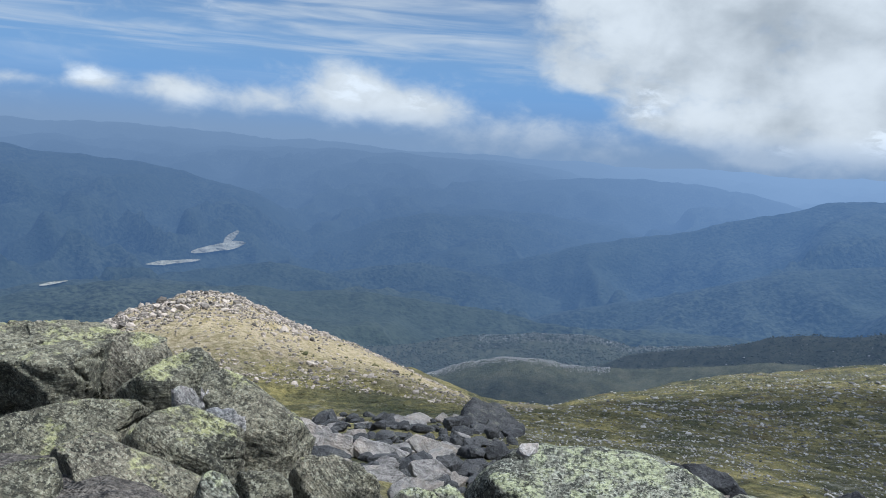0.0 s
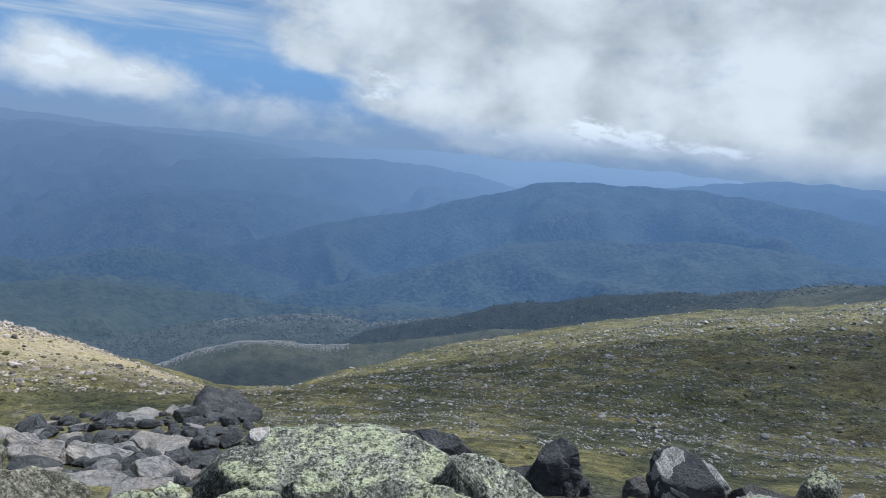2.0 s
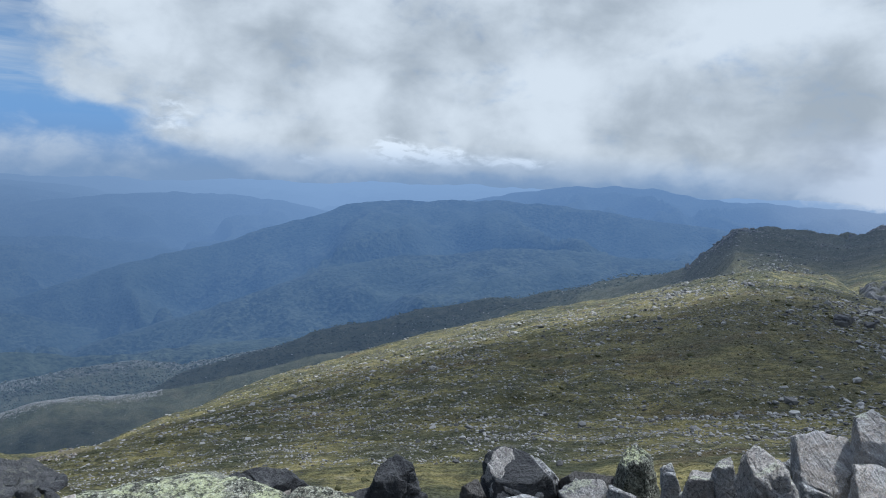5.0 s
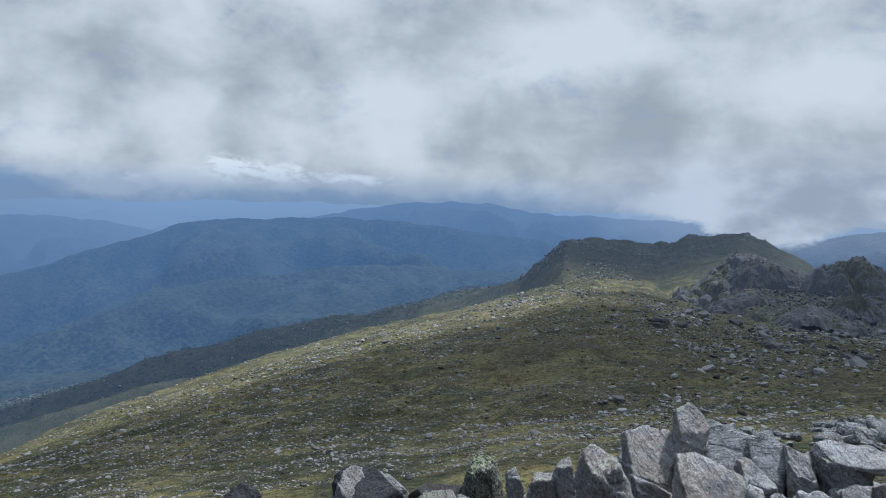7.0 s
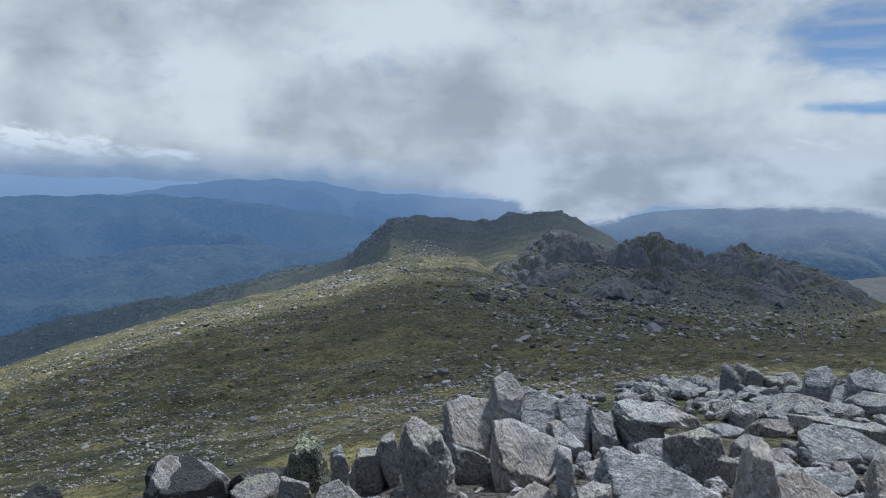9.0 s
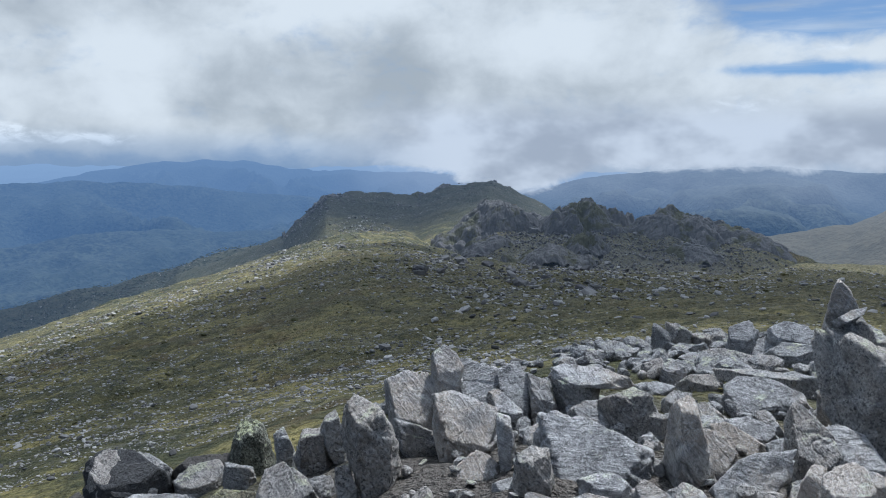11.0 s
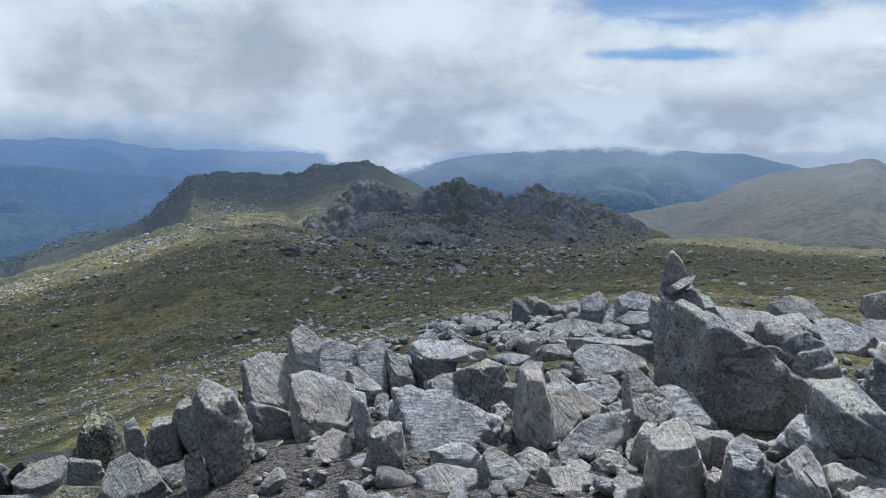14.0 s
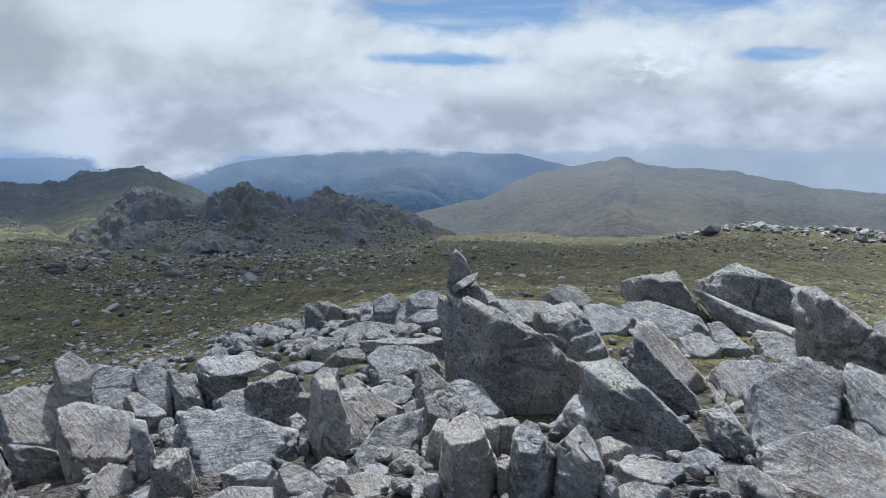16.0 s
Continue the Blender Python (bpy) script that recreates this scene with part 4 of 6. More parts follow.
# boulders before the great slab
rock(83.5, -0.76, 6.20, [(-0.19, -0.17), (-0.15, 0.36), (-0.03, 0.48), (0.04, 0.45), (0.26, -0.26), (0.2, -0.48), (-0.12, -0.4)], 0.41, 0.15, 0.5, 323, GREY, "upright grey granite slab with a broken tip")
rock(80.8, -0.97, 6.26, [(-0.12, -0.06), (-0.1, -0.17), (0.12, -0.17), (0.15, -0.06), (0.1, 0.08), (-0.12, 0.18)], 0.18, 0.457, 0, 324, GREY, "small broken granite block wedged between boulders")
rock(80.8, -1.06, 7.02, [(-0.1, 0.05), (-0.09, -0.06), (-0.08, -0.15), (0.12, -0.15), (0.15, -0.02), (0.01, 0.13)], 0.15, 0.411, 0, 325, GREY, "small broken granite block wedged between boulders")
rock(80.9, -1.02, 7.37, [(-0.18, 0.12), (-0.15, -0.2), (-0.14, -0.22), (0.17, -0.22), (0.15, 0.13), (0.01, 0.17)], 0.23, 0.1, 0, 326, SLAB, "grey granite block darkened to stand in for shade")
rock(82.8, -1.14, 8.56, [(-0.18, 0.0), (-0.14, -0.22), (0.13, -0.22), (0.16, -0.09), (0.16, 0.13), (-0.03, 0.14)], 0.20, 0.356, 0, 327, GREY, "small broken granite block wedged between boulders")
rock(85.1, -1.12, 8.17, [(-0.19, 0.06), (-0.15, -0.18), (0.17, -0.18), (0.21, -0.11), (0.17, 0.01), (-0.1, 0.19)], 0.22, 0.459, 0, 328, GREY, "small broken granite block wedged between boulders")
rock(86.9, -1.00, 7.23, [(-0.23, 0.17), (-0.18, -0.22), (0.24, -0.22), (0.3, -0.01), (-0.09, 0.18)], 0.28, 0.682, 0, 329, GREY, "warm grey granite boulder with tan weathered faces")
rock(88.5, -1.05, 7.72, [(-0.32, 0.07), (-0.26, -0.2), (0.18, -0.2), (0.22, -0.11), (0.11, 0.07), (-0.09, 0.14)], 0.25, 0.471, 0, 330, GREY, "warm grey granite boulder with tan weathered faces")
rock(89.2, -1.05, 7.94, [(-0.15, 0.13), (-0.12, -0.21), (0.12, -0.21), (0.15, -0.06), (-0.02, 0.16)], 0.19, 0.473, 0, 331, GREY, "small broken granite block wedged between boulders")
rock(89.7, -1.04, 7.26, [(-0.12, 0.04), (-0.1, -0.17), (0.08, -0.17), (0.1, -0.07), (0.07, 0.15)], 0.15, 0.506, 0, 332, GREY, "small broken granite block wedged between boulders")
rock(88.9, -1.11, 8.94, [(-0.45, 0.12), (-0.3, 0.25), (0.0, 0.27), (0.35, 0.13), (0.58, -0.19), (0.35, -0.26), (-0.11, -0.28), (-0.41, -0.06)], 0.47, 0.55, 0, 333, GREY, "warm grey granite boulder with tan weathered faces")
rock(86.4, -1.35, 11.10, [(-0.53, -0.25), (-0.51, -0.05), (-0.35, 0.18), (-0.12, 0.25), (0.35, 0.17), (0.82, -0.06), (0.35, -0.25)], 0.53, 0.5, 0, 334, SLAB, "long dark granite slab with a level top")
rock(88.8, -1.18, 9.94, [(-0.62, 0.07), (-0.12, 0.14), (0.63, 0.13), (0.66, -0.27), (-0.54, -0.06)], 0.46, 0.05, 0, 335, SLAB, "grey granite block darkened to stand in for shade")
rock(87.1, -1.28, 12.17, [(-0.22, -0.15), (-0.18, -0.43), (0.22, -0.43), (0.27, 0.19), (0.1, 0.39), (-0.17, 0.24)], 0.34, 0.39, 0, 336, GREY, "small broken granite block wedged between boulders")
rock(88.6, -1.40, 12.15, [(-0.28, 0.17), (0.05, 0.28), (0.27, 0.06), (0.22, -0.31), (-0.27, -0.2)], 0.31, 0.5, 0, 337, GREY, "warm grey granite boulder with tan weathered faces")
rock(90.6, -1.09, 12.16, [(-0.38, 0.08), (-0.3, -0.55), (0.26, -0.55), (0.32, 0.02), (0.16, 0.2), (-0.16, 0.23)], 0.33, 0.333, 0, 338, GREY, "angular pale grey granite boulder with worn edges")
rock(90.5, -1.33, 11.78, [(-0.37, 0.03), (-0.11, 0.25), (0.3, 0.23), (0.34, -0.25), (-0.16, -0.28)], 0.38, 0.3, 0, 339, SLAB, "grey granite block darkened to stand in for shade")
rock(82.4, -1.32, 10.25, [(-0.18, -0.16), (-0.14, -0.24), (0.17, -0.24), (0.21, 0.03), (0.1, 0.23), (-0.13, 0.14)], 0.25, 0.391, 0, 340, GREY, "small broken granite block wedged between boulders")
rock(84.3, -1.32, 9.93, [(-0.32, -0.06), (-0.26, -0.18), (0.26, -0.18), (0.33, -0.09), (0.29, 0.17), (-0.1, 0.12)], 0.28, 0.354, 0, 341, SLAB, "small broken granite block wedged between boulders")
rock(81.1, -1.38, 10.48, [(-0.18, 0.09), (-0.16, -0.14), (-0.14, -0.23), (0.16, -0.23), (0.2, 0.03), (0.09, 0.23)], 0.24, 0.383, 0, 342, SLAB, "small broken granite block wedged between boulders")
rock(81.1, -1.30, 9.51, [(-0.26, 0.03), (0.03, 0.1), (0.27, 0.05), (0.19, -0.08), (-0.22, -0.1)], 0.22, 0.6, 0, 343, GREY, "flat pale grey granite slab lying among boulders")
rock(85.7, -0.88, 6.55, [(-0.19, 0.15), (-0.05, 0.21), (0.12, 0.06), (0.18, -0.02), (0.03, -0.29), (-0.08, -0.11)], 0.26, 0.6, 0, 344, GREY, "warm grey granite boulder with tan weathered faces")
rock(85.9, -1.00, 7.05, [(-0.25, 0.19), (-0.2, -0.2), (0.19, -0.2), (0.24, -0.14), (-0.01, 0.14)], 0.26, 0.682, 0, 345, GREY, "flat pale grey granite slab lying among boulders")
rock(87.8, -0.85, 5.99, [(-0.32, -0.31), (-0.29, -0.14), (-0.08, 0.16), (0.04, 0.24), (0.32, 0.32), (0.31, 0.11), (0.17, -0.09), (-0.16, -0.29)], 0.39, 0.8, -0.25, 346, GREY, "warm grey granite boulder with tan weathered faces")
rock(91.7, -0.72, 6.60, [(-0.2, 0.21), (-0.15, 0.35), (-0.07, 0.35), (0.16, 0.15), (0.29, -0.14), (0.11, -0.41), (-0.14, -0.53)], 0.41, 0.42, 0, 347, SLAB, "granite boulder with a greenish lichened tip")
rock(95.0, -0.94, 7.09, [(-0.3, 0.23), (-0.21, 0.3), (0.01, 0.24), (0.29, -0.1), (0.34, -0.27), (0.14, -0.24), (-0.27, -0.16)], 0.37, 0.5, 0, 348, GREY, "flat pale grey granite slab lying among boulders")
rock(97.2, -0.92, 6.36, [(-0.14, 0.18), (-0.12, -0.19), (-0.11, -0.21), (0.12, -0.21), (0.15, 0.05), (0.03, 0.15)], 0.19, 0.095, 0, 349, SLAB, "grey granite block darkened to stand in for shade")
rock(92.6, -0.99, 8.34, [(-0.07, 0.26), (-0.06, -0.3), (0.06, -0.3), (0.07, -0.2), (-0.01, 0.22)], 0.10, 0.096, 0, 350, GREY, "thin pale splinter of granite leaning on the slab")
rock(94.4, -0.64, 5.40, [(-0.25, -0.53), (-0.17, 0.18), (-0.12, 0.27), (0.01, 0.33), (0.08, 0.28), (0.21, -0.04), (0.24, -0.51)], 0.39, 0.22, 0.3, 351, GREY, "upright grey granite slab with a broken tip")
rock(96.0, -0.87, 6.32, [(-0.1, 0.16), (-0.08, -0.25), (0.08, -0.25), (0.1, 0.08), (-0.03, 0.2)], 0.18, 0.3, 0, 352, GREY, "small broken granite block wedged between boulders")
rock(92.0, -0.81, 5.91, [(-0.12, -0.19), (-0.07, 0.08), (0.0, 0.24), (0.09, 0.24), (0.08, -0.07), (0.02, -0.29)], 0.21, 0.25, 0.3, 353, GREY, "small broken granite block wedged between boulders")
rock(99.2, -0.67, 5.43, [(-0.18, -0.48), (-0.13, 0.08), (-0.11, 0.22), (-0.03, 0.31), (0.06, 0.27), (0.19, 0.03), (0.19, -0.45)], 0.34, 0.25, -0.3, 354, GREY, "upright grey granite slab with a broken tip")
rock(103.0, -0.73, 5.52, [(-0.2, -0.12), (-0.2, 0.1), (-0.02, 0.31), (0.04, 0.3), (0.11, 0.19), (0.19, -0.01), (0.22, -0.37), (-0.16, -0.42)], 0.34, 0.25, 0.4, 355, GREY, "upright grey granite slab with a broken tip")
rock(89.6, -0.91, 5.70, [(-0.15, 0.02), (-0.12, -0.17), (0.1, -0.17), (0.13, -0.01), (0.08, 0.1), (-0.02, 0.13)], 0.16, 0.26, 0, 356, SLAB, "grey granite block darkened to stand in for shade")
rock(86.9, -0.90, 5.38, [(-0.3, -0.12), (-0.24, -0.15), (0.29, -0.15), (0.36, -0.03), (0.34, 0.05), (-0.07, 0.12), (-0.25, 0.09)], 0.25, 0.489, 0, 357, GREY, "flat pale grey granite slab lying among boulders")
rock(83.8, -0.89, 5.60, [(-0.16, 0.05), (-0.13, -0.19), (0.13, -0.19), (0.16, -0.01), (0.09, 0.09), (-0.04, 0.14)], 0.19, 0.47, 0, 358, GREY, "warm grey granite boulder with tan weathered faces")
rock(90.9, -0.86, 5.26, [(-0.12, -0.15), (-0.1, -0.18), (0.12, -0.18), (0.15, -0.14), (0.12, 0.12), (-0.03, 0.14), (-0.12, 0.04)], 0.16, 0.363, 0, 359, GREY, "angular pale grey granite boulder with worn edges")
rock(97.2, -0.84, 5.48, [(-0.06, -0.05), (-0.05, -0.22), (0.06, -0.22), (0.07, -0.01), (0.05, 0.15), (-0.04, 0.11)], 0.15, 0.276, 0, 360, GREY, "small broken granite block wedged between boulders")
rock(87.2, -0.94, 5.69, [(-0.13, 0.04), (-0.1, -0.14), (0.1, -0.14), (0.12, 0.03), (0.02, 0.08)], 0.15, 0.364, 0, 361, GREY, "small broken granite block wedged between boulders")
# the little cairn on the great slab
rock(93.3, 0.18, 8.15, [(-0.18, -0.27), (-0.11, 0.18), (-0.07, 0.28), (0.04, 0.17), (0.14, -0.04), (0.18, -0.31)], 0.30, 0.05, 0, 362, GREY, "pointed granite spire standing on the great slab")
rock(93.7, 0.15, 7.90, [(-0.16, -0.07), (0.01, 0.06), (0.14, 0.11), (0.11, 0.03), (-0.11, -0.13)], 0.20, 0.6, 0, 363, GREY, "thin granite splinter leaning on the spire")
rock(94.1, -0.09, 8.12, [(-0.24, 0.05), (0.04, 0.21), (0.2, -0.0), (0.12, -0.13), (-0.13, -0.13)], 0.35, 0.1, 0, 364, SLAB, "dark wedge of granite at the foot of the spire")
rock(95.4, -0.20, 8.50, [(-0.13, 0.18), (0.04, 0.11), (0.21, -0.13), (-0.11, -0.17)], 0.40, 0.4, 0, 365, SLAB, "small broken granite block wedged between boulders")
rock(98.0, -1.69, 14.57, [(-0.79, 0.18), (0.34, 0.17), (0.71, 0.01), (0.35, -0.2), (-0.63, -0.16)], 0.51, 0.6, 0, 366, GREY, "flat pale grey granite slab lying among boulders")
rock(98.3, -0.47, 8.73, [(-0.21, 0.14), (0.02, 0.19), (0.22, -0.1), (0.11, -0.21), (-0.13, -0.02)], 0.25, 0.4, 0, 367, GREY, "small broken granite block wedged between boulders")
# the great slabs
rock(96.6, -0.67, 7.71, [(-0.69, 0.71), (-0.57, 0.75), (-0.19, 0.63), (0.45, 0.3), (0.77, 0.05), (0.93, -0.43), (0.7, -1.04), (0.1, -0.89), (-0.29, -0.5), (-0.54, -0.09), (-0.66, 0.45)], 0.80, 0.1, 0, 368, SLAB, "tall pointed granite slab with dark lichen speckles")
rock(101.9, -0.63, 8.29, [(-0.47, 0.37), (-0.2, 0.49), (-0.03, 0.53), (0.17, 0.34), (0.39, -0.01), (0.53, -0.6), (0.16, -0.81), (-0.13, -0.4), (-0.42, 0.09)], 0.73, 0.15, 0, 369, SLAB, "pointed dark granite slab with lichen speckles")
rock(101.1, -1.70, 15.61, [(-0.53, -0.33), (-0.42, -0.34), (0.46, -0.34), (0.58, -0.04), (0.21, 0.3), (-0.12, 0.35), (-0.51, 0.06)], 0.57, 0.5, 0, 370, SLAB, "angular pale grey granite boulder with worn edges")
rock(104.5, -1.17, 11.69, [(-0.44, 0.25), (-0.2, 0.33), (0.28, 0.2), (0.46, -0.0), (0.31, -0.33), (-0.08, -0.39), (-0.33, -0.06)], 0.52, 0.55, 0, 371, GREY, "angular pale grey granite boulder with worn edges")
rock(109.2, -0.87, 8.89, [(-0.51, 0.33), (-0.34, 0.51), (-0.2, 0.43), (0.35, -0.15), (0.44, -0.42), (0.3, -0.5), (-0.06, -0.2)], 0.66, 0.75, 0, 372, GREY, "long pale granite slab dipping down the heap")
rock(109.1, -0.88, 7.92, [(-0.48, 0.28), (-0.36, 0.56), (0.28, -0.04), (0.42, -0.35), (0.12, -0.44)], 0.63, 0.02, 0, 373, SLAB, "grey granite block darkened to stand in for shade")
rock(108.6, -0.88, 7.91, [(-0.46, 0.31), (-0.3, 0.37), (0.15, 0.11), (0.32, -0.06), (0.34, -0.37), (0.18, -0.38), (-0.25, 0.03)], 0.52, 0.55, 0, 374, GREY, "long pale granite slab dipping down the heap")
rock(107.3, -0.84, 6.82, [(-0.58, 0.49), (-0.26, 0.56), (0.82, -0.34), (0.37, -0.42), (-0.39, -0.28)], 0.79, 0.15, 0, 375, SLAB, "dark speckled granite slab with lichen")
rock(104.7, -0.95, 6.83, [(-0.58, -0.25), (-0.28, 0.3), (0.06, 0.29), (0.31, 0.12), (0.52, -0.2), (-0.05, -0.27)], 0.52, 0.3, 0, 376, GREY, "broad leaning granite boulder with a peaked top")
rock(113.8, -0.83, 6.65, [(-0.28, 0.21), (-0.11, 0.27), (-0.0, 0.2), (0.24, -0.1), (0.25, -0.28), (0.08, -0.28), (-0.19, -0.0)], 0.38, 0.15, 0, 377, SLAB, "grey granite block darkened to stand in for shade")
rock(113.9, -0.79, 6.86, [(-0.28, 0.39), (-0.21, 0.35), (0.14, -0.08), (0.27, -0.36), (0.19, -0.39), (-0.12, 0.1)], 0.46, 0.5, 0, 378, GREY, "narrow granite splinter wedged along a great boulder")
rock(114.3, -1.00, 9.03, [(-0.4, 0.01), (-0.24, 0.17), (0.11, 0.23), (0.43, 0.2), (0.33, -0.07), (0.09, -0.29), (-0.35, -0.26)], 0.47, 0.8, 0, 379, GREY, "flat pale grey granite slab lying among boulders")
rock(117.4, -0.59, 6.97, [(-0.4, 0.06), (-0.29, 0.22), (-0.08, 0.42), (0.14, 0.53), (0.34, 0.45), (0.39, -0.11), (0.27, -0.47), (-0.14, -0.78), (-0.28, -0.38)], 0.71, 0.7, 0, 380, GREY, "huge pale granite boulder with a rough face")
rock(120.1, -0.78, 6.23, [(-0.52, 0.07), (-0.3, 0.22), (0.02, 0.38), (0.35, 0.22), (0.52, -0.01), (0.54, -0.26), (-0.24, -0.49), (-0.49, -0.14)], 0.67, 0.8, 0, 381, GREY, "huge pale granite boulder with a rough face")
rock(123.0, -0.67, 7.06, [(-0.37, 0.37), (-0.32, 0.54), (0.38, 0.31), (0.54, -0.5), (0.04, -0.58), (-0.31, -0.13)], 0.80, 0.7, 0, 382, GREY, "big pale granite boulder split from its neighbour")
rock(112.8, -1.10, 10.91, [(-0.27, 0.25), (-0.1, 0.3), (0.38, -0.12), (0.15, -0.34), (-0.16, -0.09)], 0.44, 0.5, 0, 383, GREY, "small broken granite block wedged between boulders")
rock(116.2, -1.14, 11.09, [(-0.34, 0.1), (-0.07, 0.24), (0.26, 0.13), (0.32, -0.14), (-0.19, -0.33)], 0.42, 0.6, 0, 384, GREY, "angular pale grey granite boulder with worn edges")
rock(115.4, -1.43, 13.02, [(-0.59, 0.09), (-0.47, -0.2), (0.36, -0.2), (0.41, -0.1), (0.45, 0.06), (-0.07, 0.13)], 0.41, 0.752, 0, 385, GREY, "flat pale grey granite slab lying among boulders")
rock(118.3, -1.21, 10.88, [(-0.48, -0.09), (-0.12, 0.19), (0.32, 0.17), (0.48, -0.05), (-0.24, -0.22)], 0.45, 0.7, 0, 386, GREY, "flat pale grey granite slab lying among boulders")
rock(123.2, -1.03, 9.43, [(-0.28, 0.05), (-0.22, -0.24), (0.22, -0.24), (0.28, -0.19), (0.25, 0.08), (-0.06, 0.2)], 0.39, 0.532, 0, 387, GREY, "angular pale grey granite boulder with worn edges")
rock(111.0, -1.14, 10.59, [(-0.32, 0.12), (-0.26, -0.26), (0.24, -0.26), (0.3, 0.05), (-0.04, 0.24)], 0.38, 0.576, 0, 388, GREY, "small broken granite block wedged between boulders")
# outcrops behind the heap
rock(108.0, -1.25, 13.95, [(-0.75, 0.09), (-0.71, 0.33), (-0.11, 0.48), (0.2, 0.56), (1.02, -0.43), (0.7, -0.68), (-0.4, -0.34)], 0.89, 0.1, 0, 389, SLAB, "massive grey granite outcrop with a broken top")
rock(113.6, -1.09, 13.83, [(-0.81, 0.28), (-0.31, 0.54), (-0.07, 0.62), (0.82, 0.32), (1.09, -0.69), (0.22, -0.66), (-0.3, -0.35), (-0.73, -0.05)], 1.15, 0.08, 0, 390, SLAB, "massive grey granite outcrop with a broken top")
rock(120.2, -0.78, 10.33, [(-0.62, 0.6), (-0.35, 0.65), (0.42, 0.12), (0.87, -0.65), (0.08, -0.46), (-0.48, -0.23)], 1.10, 0.03, 0, 391, SLAB, "long grey granite outcrop sloping into the grass")
rock(108.4, -1.16, 12.10, [(-0.73, 0.22), (-0.25, 0.31), (0.5, 0.12), (0.81, -0.22), (0.16, -0.41), (-0.52, -0.02)], 0.72, 0.75, 0, 392, GREY, "warm grey granite boulder with tan weathered faces")
rock(123.0, -1.35, 13.71, [(-0.35, 0.07), (-0.1, 0.26), (0.21, 0.26), (0.26, -0.22), (-0.04, -0.37)], 0.42, 0.6, 0, 393, GREY, "angular pale grey granite boulder with worn edges")
# pale ledges at the foot of the heap
rock(105.5, -0.88, 6.15, [(-0.16, 0.09), (-0.13, -0.21), (0.12, -0.21), (0.14, -0.11), (0.15, 0.07), (-0.04, 0.16)], 0.21, 0.3, 0, 394, GREY, "angular pale grey granite boulder with worn edges")
rock(107.4, -0.94, 6.41, [(-0.22, 0.07), (-0.18, -0.17), (0.2, -0.17), (0.25, -0.02), (-0.07, 0.1)], 0.22, 0.622, 0, 395, GREY, "flat pale grey granite slab lying among boulders")
rock(108.2, -0.89, 5.86, [(-0.28, 0.04), (-0.27, -0.12), (-0.22, -0.18), (0.23, -0.18), (0.29, -0.03), (0.23, 0.12), (-0.14, 0.13)], 0.28, 0.348, 0, 396, GREY, "angular pale grey granite boulder with worn edges")
rock(111.5, -0.92, 6.24, [(-0.19, -0.06), (-0.15, -0.17), (0.18, -0.17), (0.23, -0.09), (0.16, 0.1), (0.02, 0.16), (-0.17, 0.04)], 0.24, 0.727, 0, 397, GREY, "warm grey granite boulder with tan weathered faces")
rock(115.3, -0.87, 5.87, [(-0.27, 0.12), (-0.01, 0.18), (0.29, 0.04), (0.31, -0.11), (-0.07, -0.2), (-0.26, -0.03)], 0.31, 0.85, 0, 398, GREY, "flat pale grey granite slab lying among boulders")
rock(107.7, -0.90, 5.52, [(-0.2, 0.03), (-0.19, -0.14), (-0.16, -0.15), (0.18, -0.15), (0.23, -0.07), (0.2, 0.09), (-0.06, 0.1)], 0.20, 0.48, 0, 399, GREY, "angular pale grey granite boulder with worn edges")
rock(105.4, -0.88, 5.47, [(-0.08, 0.15), (-0.06, -0.17), (0.07, -0.17), (0.09, -0.12), (0.05, 0.11)], 0.15, 0.363, 0, 400, GREY, "small broken granite block wedged between boulders")
rock(110.2, -0.97, 6.71, [(-0.14, -0.13), (-0.11, -0.15), (0.12, -0.15), (0.15, 0.01), (-0.0, 0.13), (-0.08, 0.07)], 0.17, 0.464, 0, 401, GREY, "small broken granite block wedged between boulders")
rock(112.7, -0.90, 5.64, [(-0.18, -0.14), (0.17, -0.14), (0.21, 0.06), (-0.05, 0.1), (-0.17, 0.04)], 0.20, 0.7, 0, 402, GREY, "flat pale grey granite slab lying among boulders")
# fractured rocks where the heap meets the slope
rock(41.1, -2.49, 9.82, [(-0.49, -0.07), (-0.46, -0.53), (-0.39, -0.55), (0.45, -0.55), (0.56, -0.46), (0.54, 0.02), (0.27, 0.27), (-0.06, 0.37), (-0.3, 0.4)], 0.65, 0.489, 0, 403, SLAB, "warm grey granite boulder with tan weathered faces")
rock(43.5, -2.68, 9.33, [(-0.75, -0.01), (-0.33, 0.17), (0.07, 0.11), (0.55, 0.02), (0.52, -0.29)], 0.44, 0.9, 0, 404, GREY, "smooth pale beige granite slab lying flat")
rock(46.3, -2.62, 9.62, [(-0.37, 0.05), (-0.14, 0.27), (0.23, 0.29), (0.38, -0.09), (0.2, -0.3), (-0.28, -0.21)], 0.44, 0.4, 0, 405, SLAB, "warm grey granite boulder with tan weathered faces")
rock(50.0, -2.43, 9.76, [(-0.37, -0.34), (-0.16, 0.5), (0.0, 0.59), (0.19, 0.46), (0.35, -0.19), (0.21, -0.42), (-0.21, -0.62)], 0.53, 0.15, 0, 406, PALE, "pointed granite boulder with pale green lichen")
rock(52.6, -2.09, 9.03, [(-0.14, 0.27), (-0.02, 0.36), (0.13, -0.01), (0.13, -0.37), (-0.11, -0.26)], 0.29, 0.2, 0, 407, SLAB, "dark speckled granite slab with lichen")
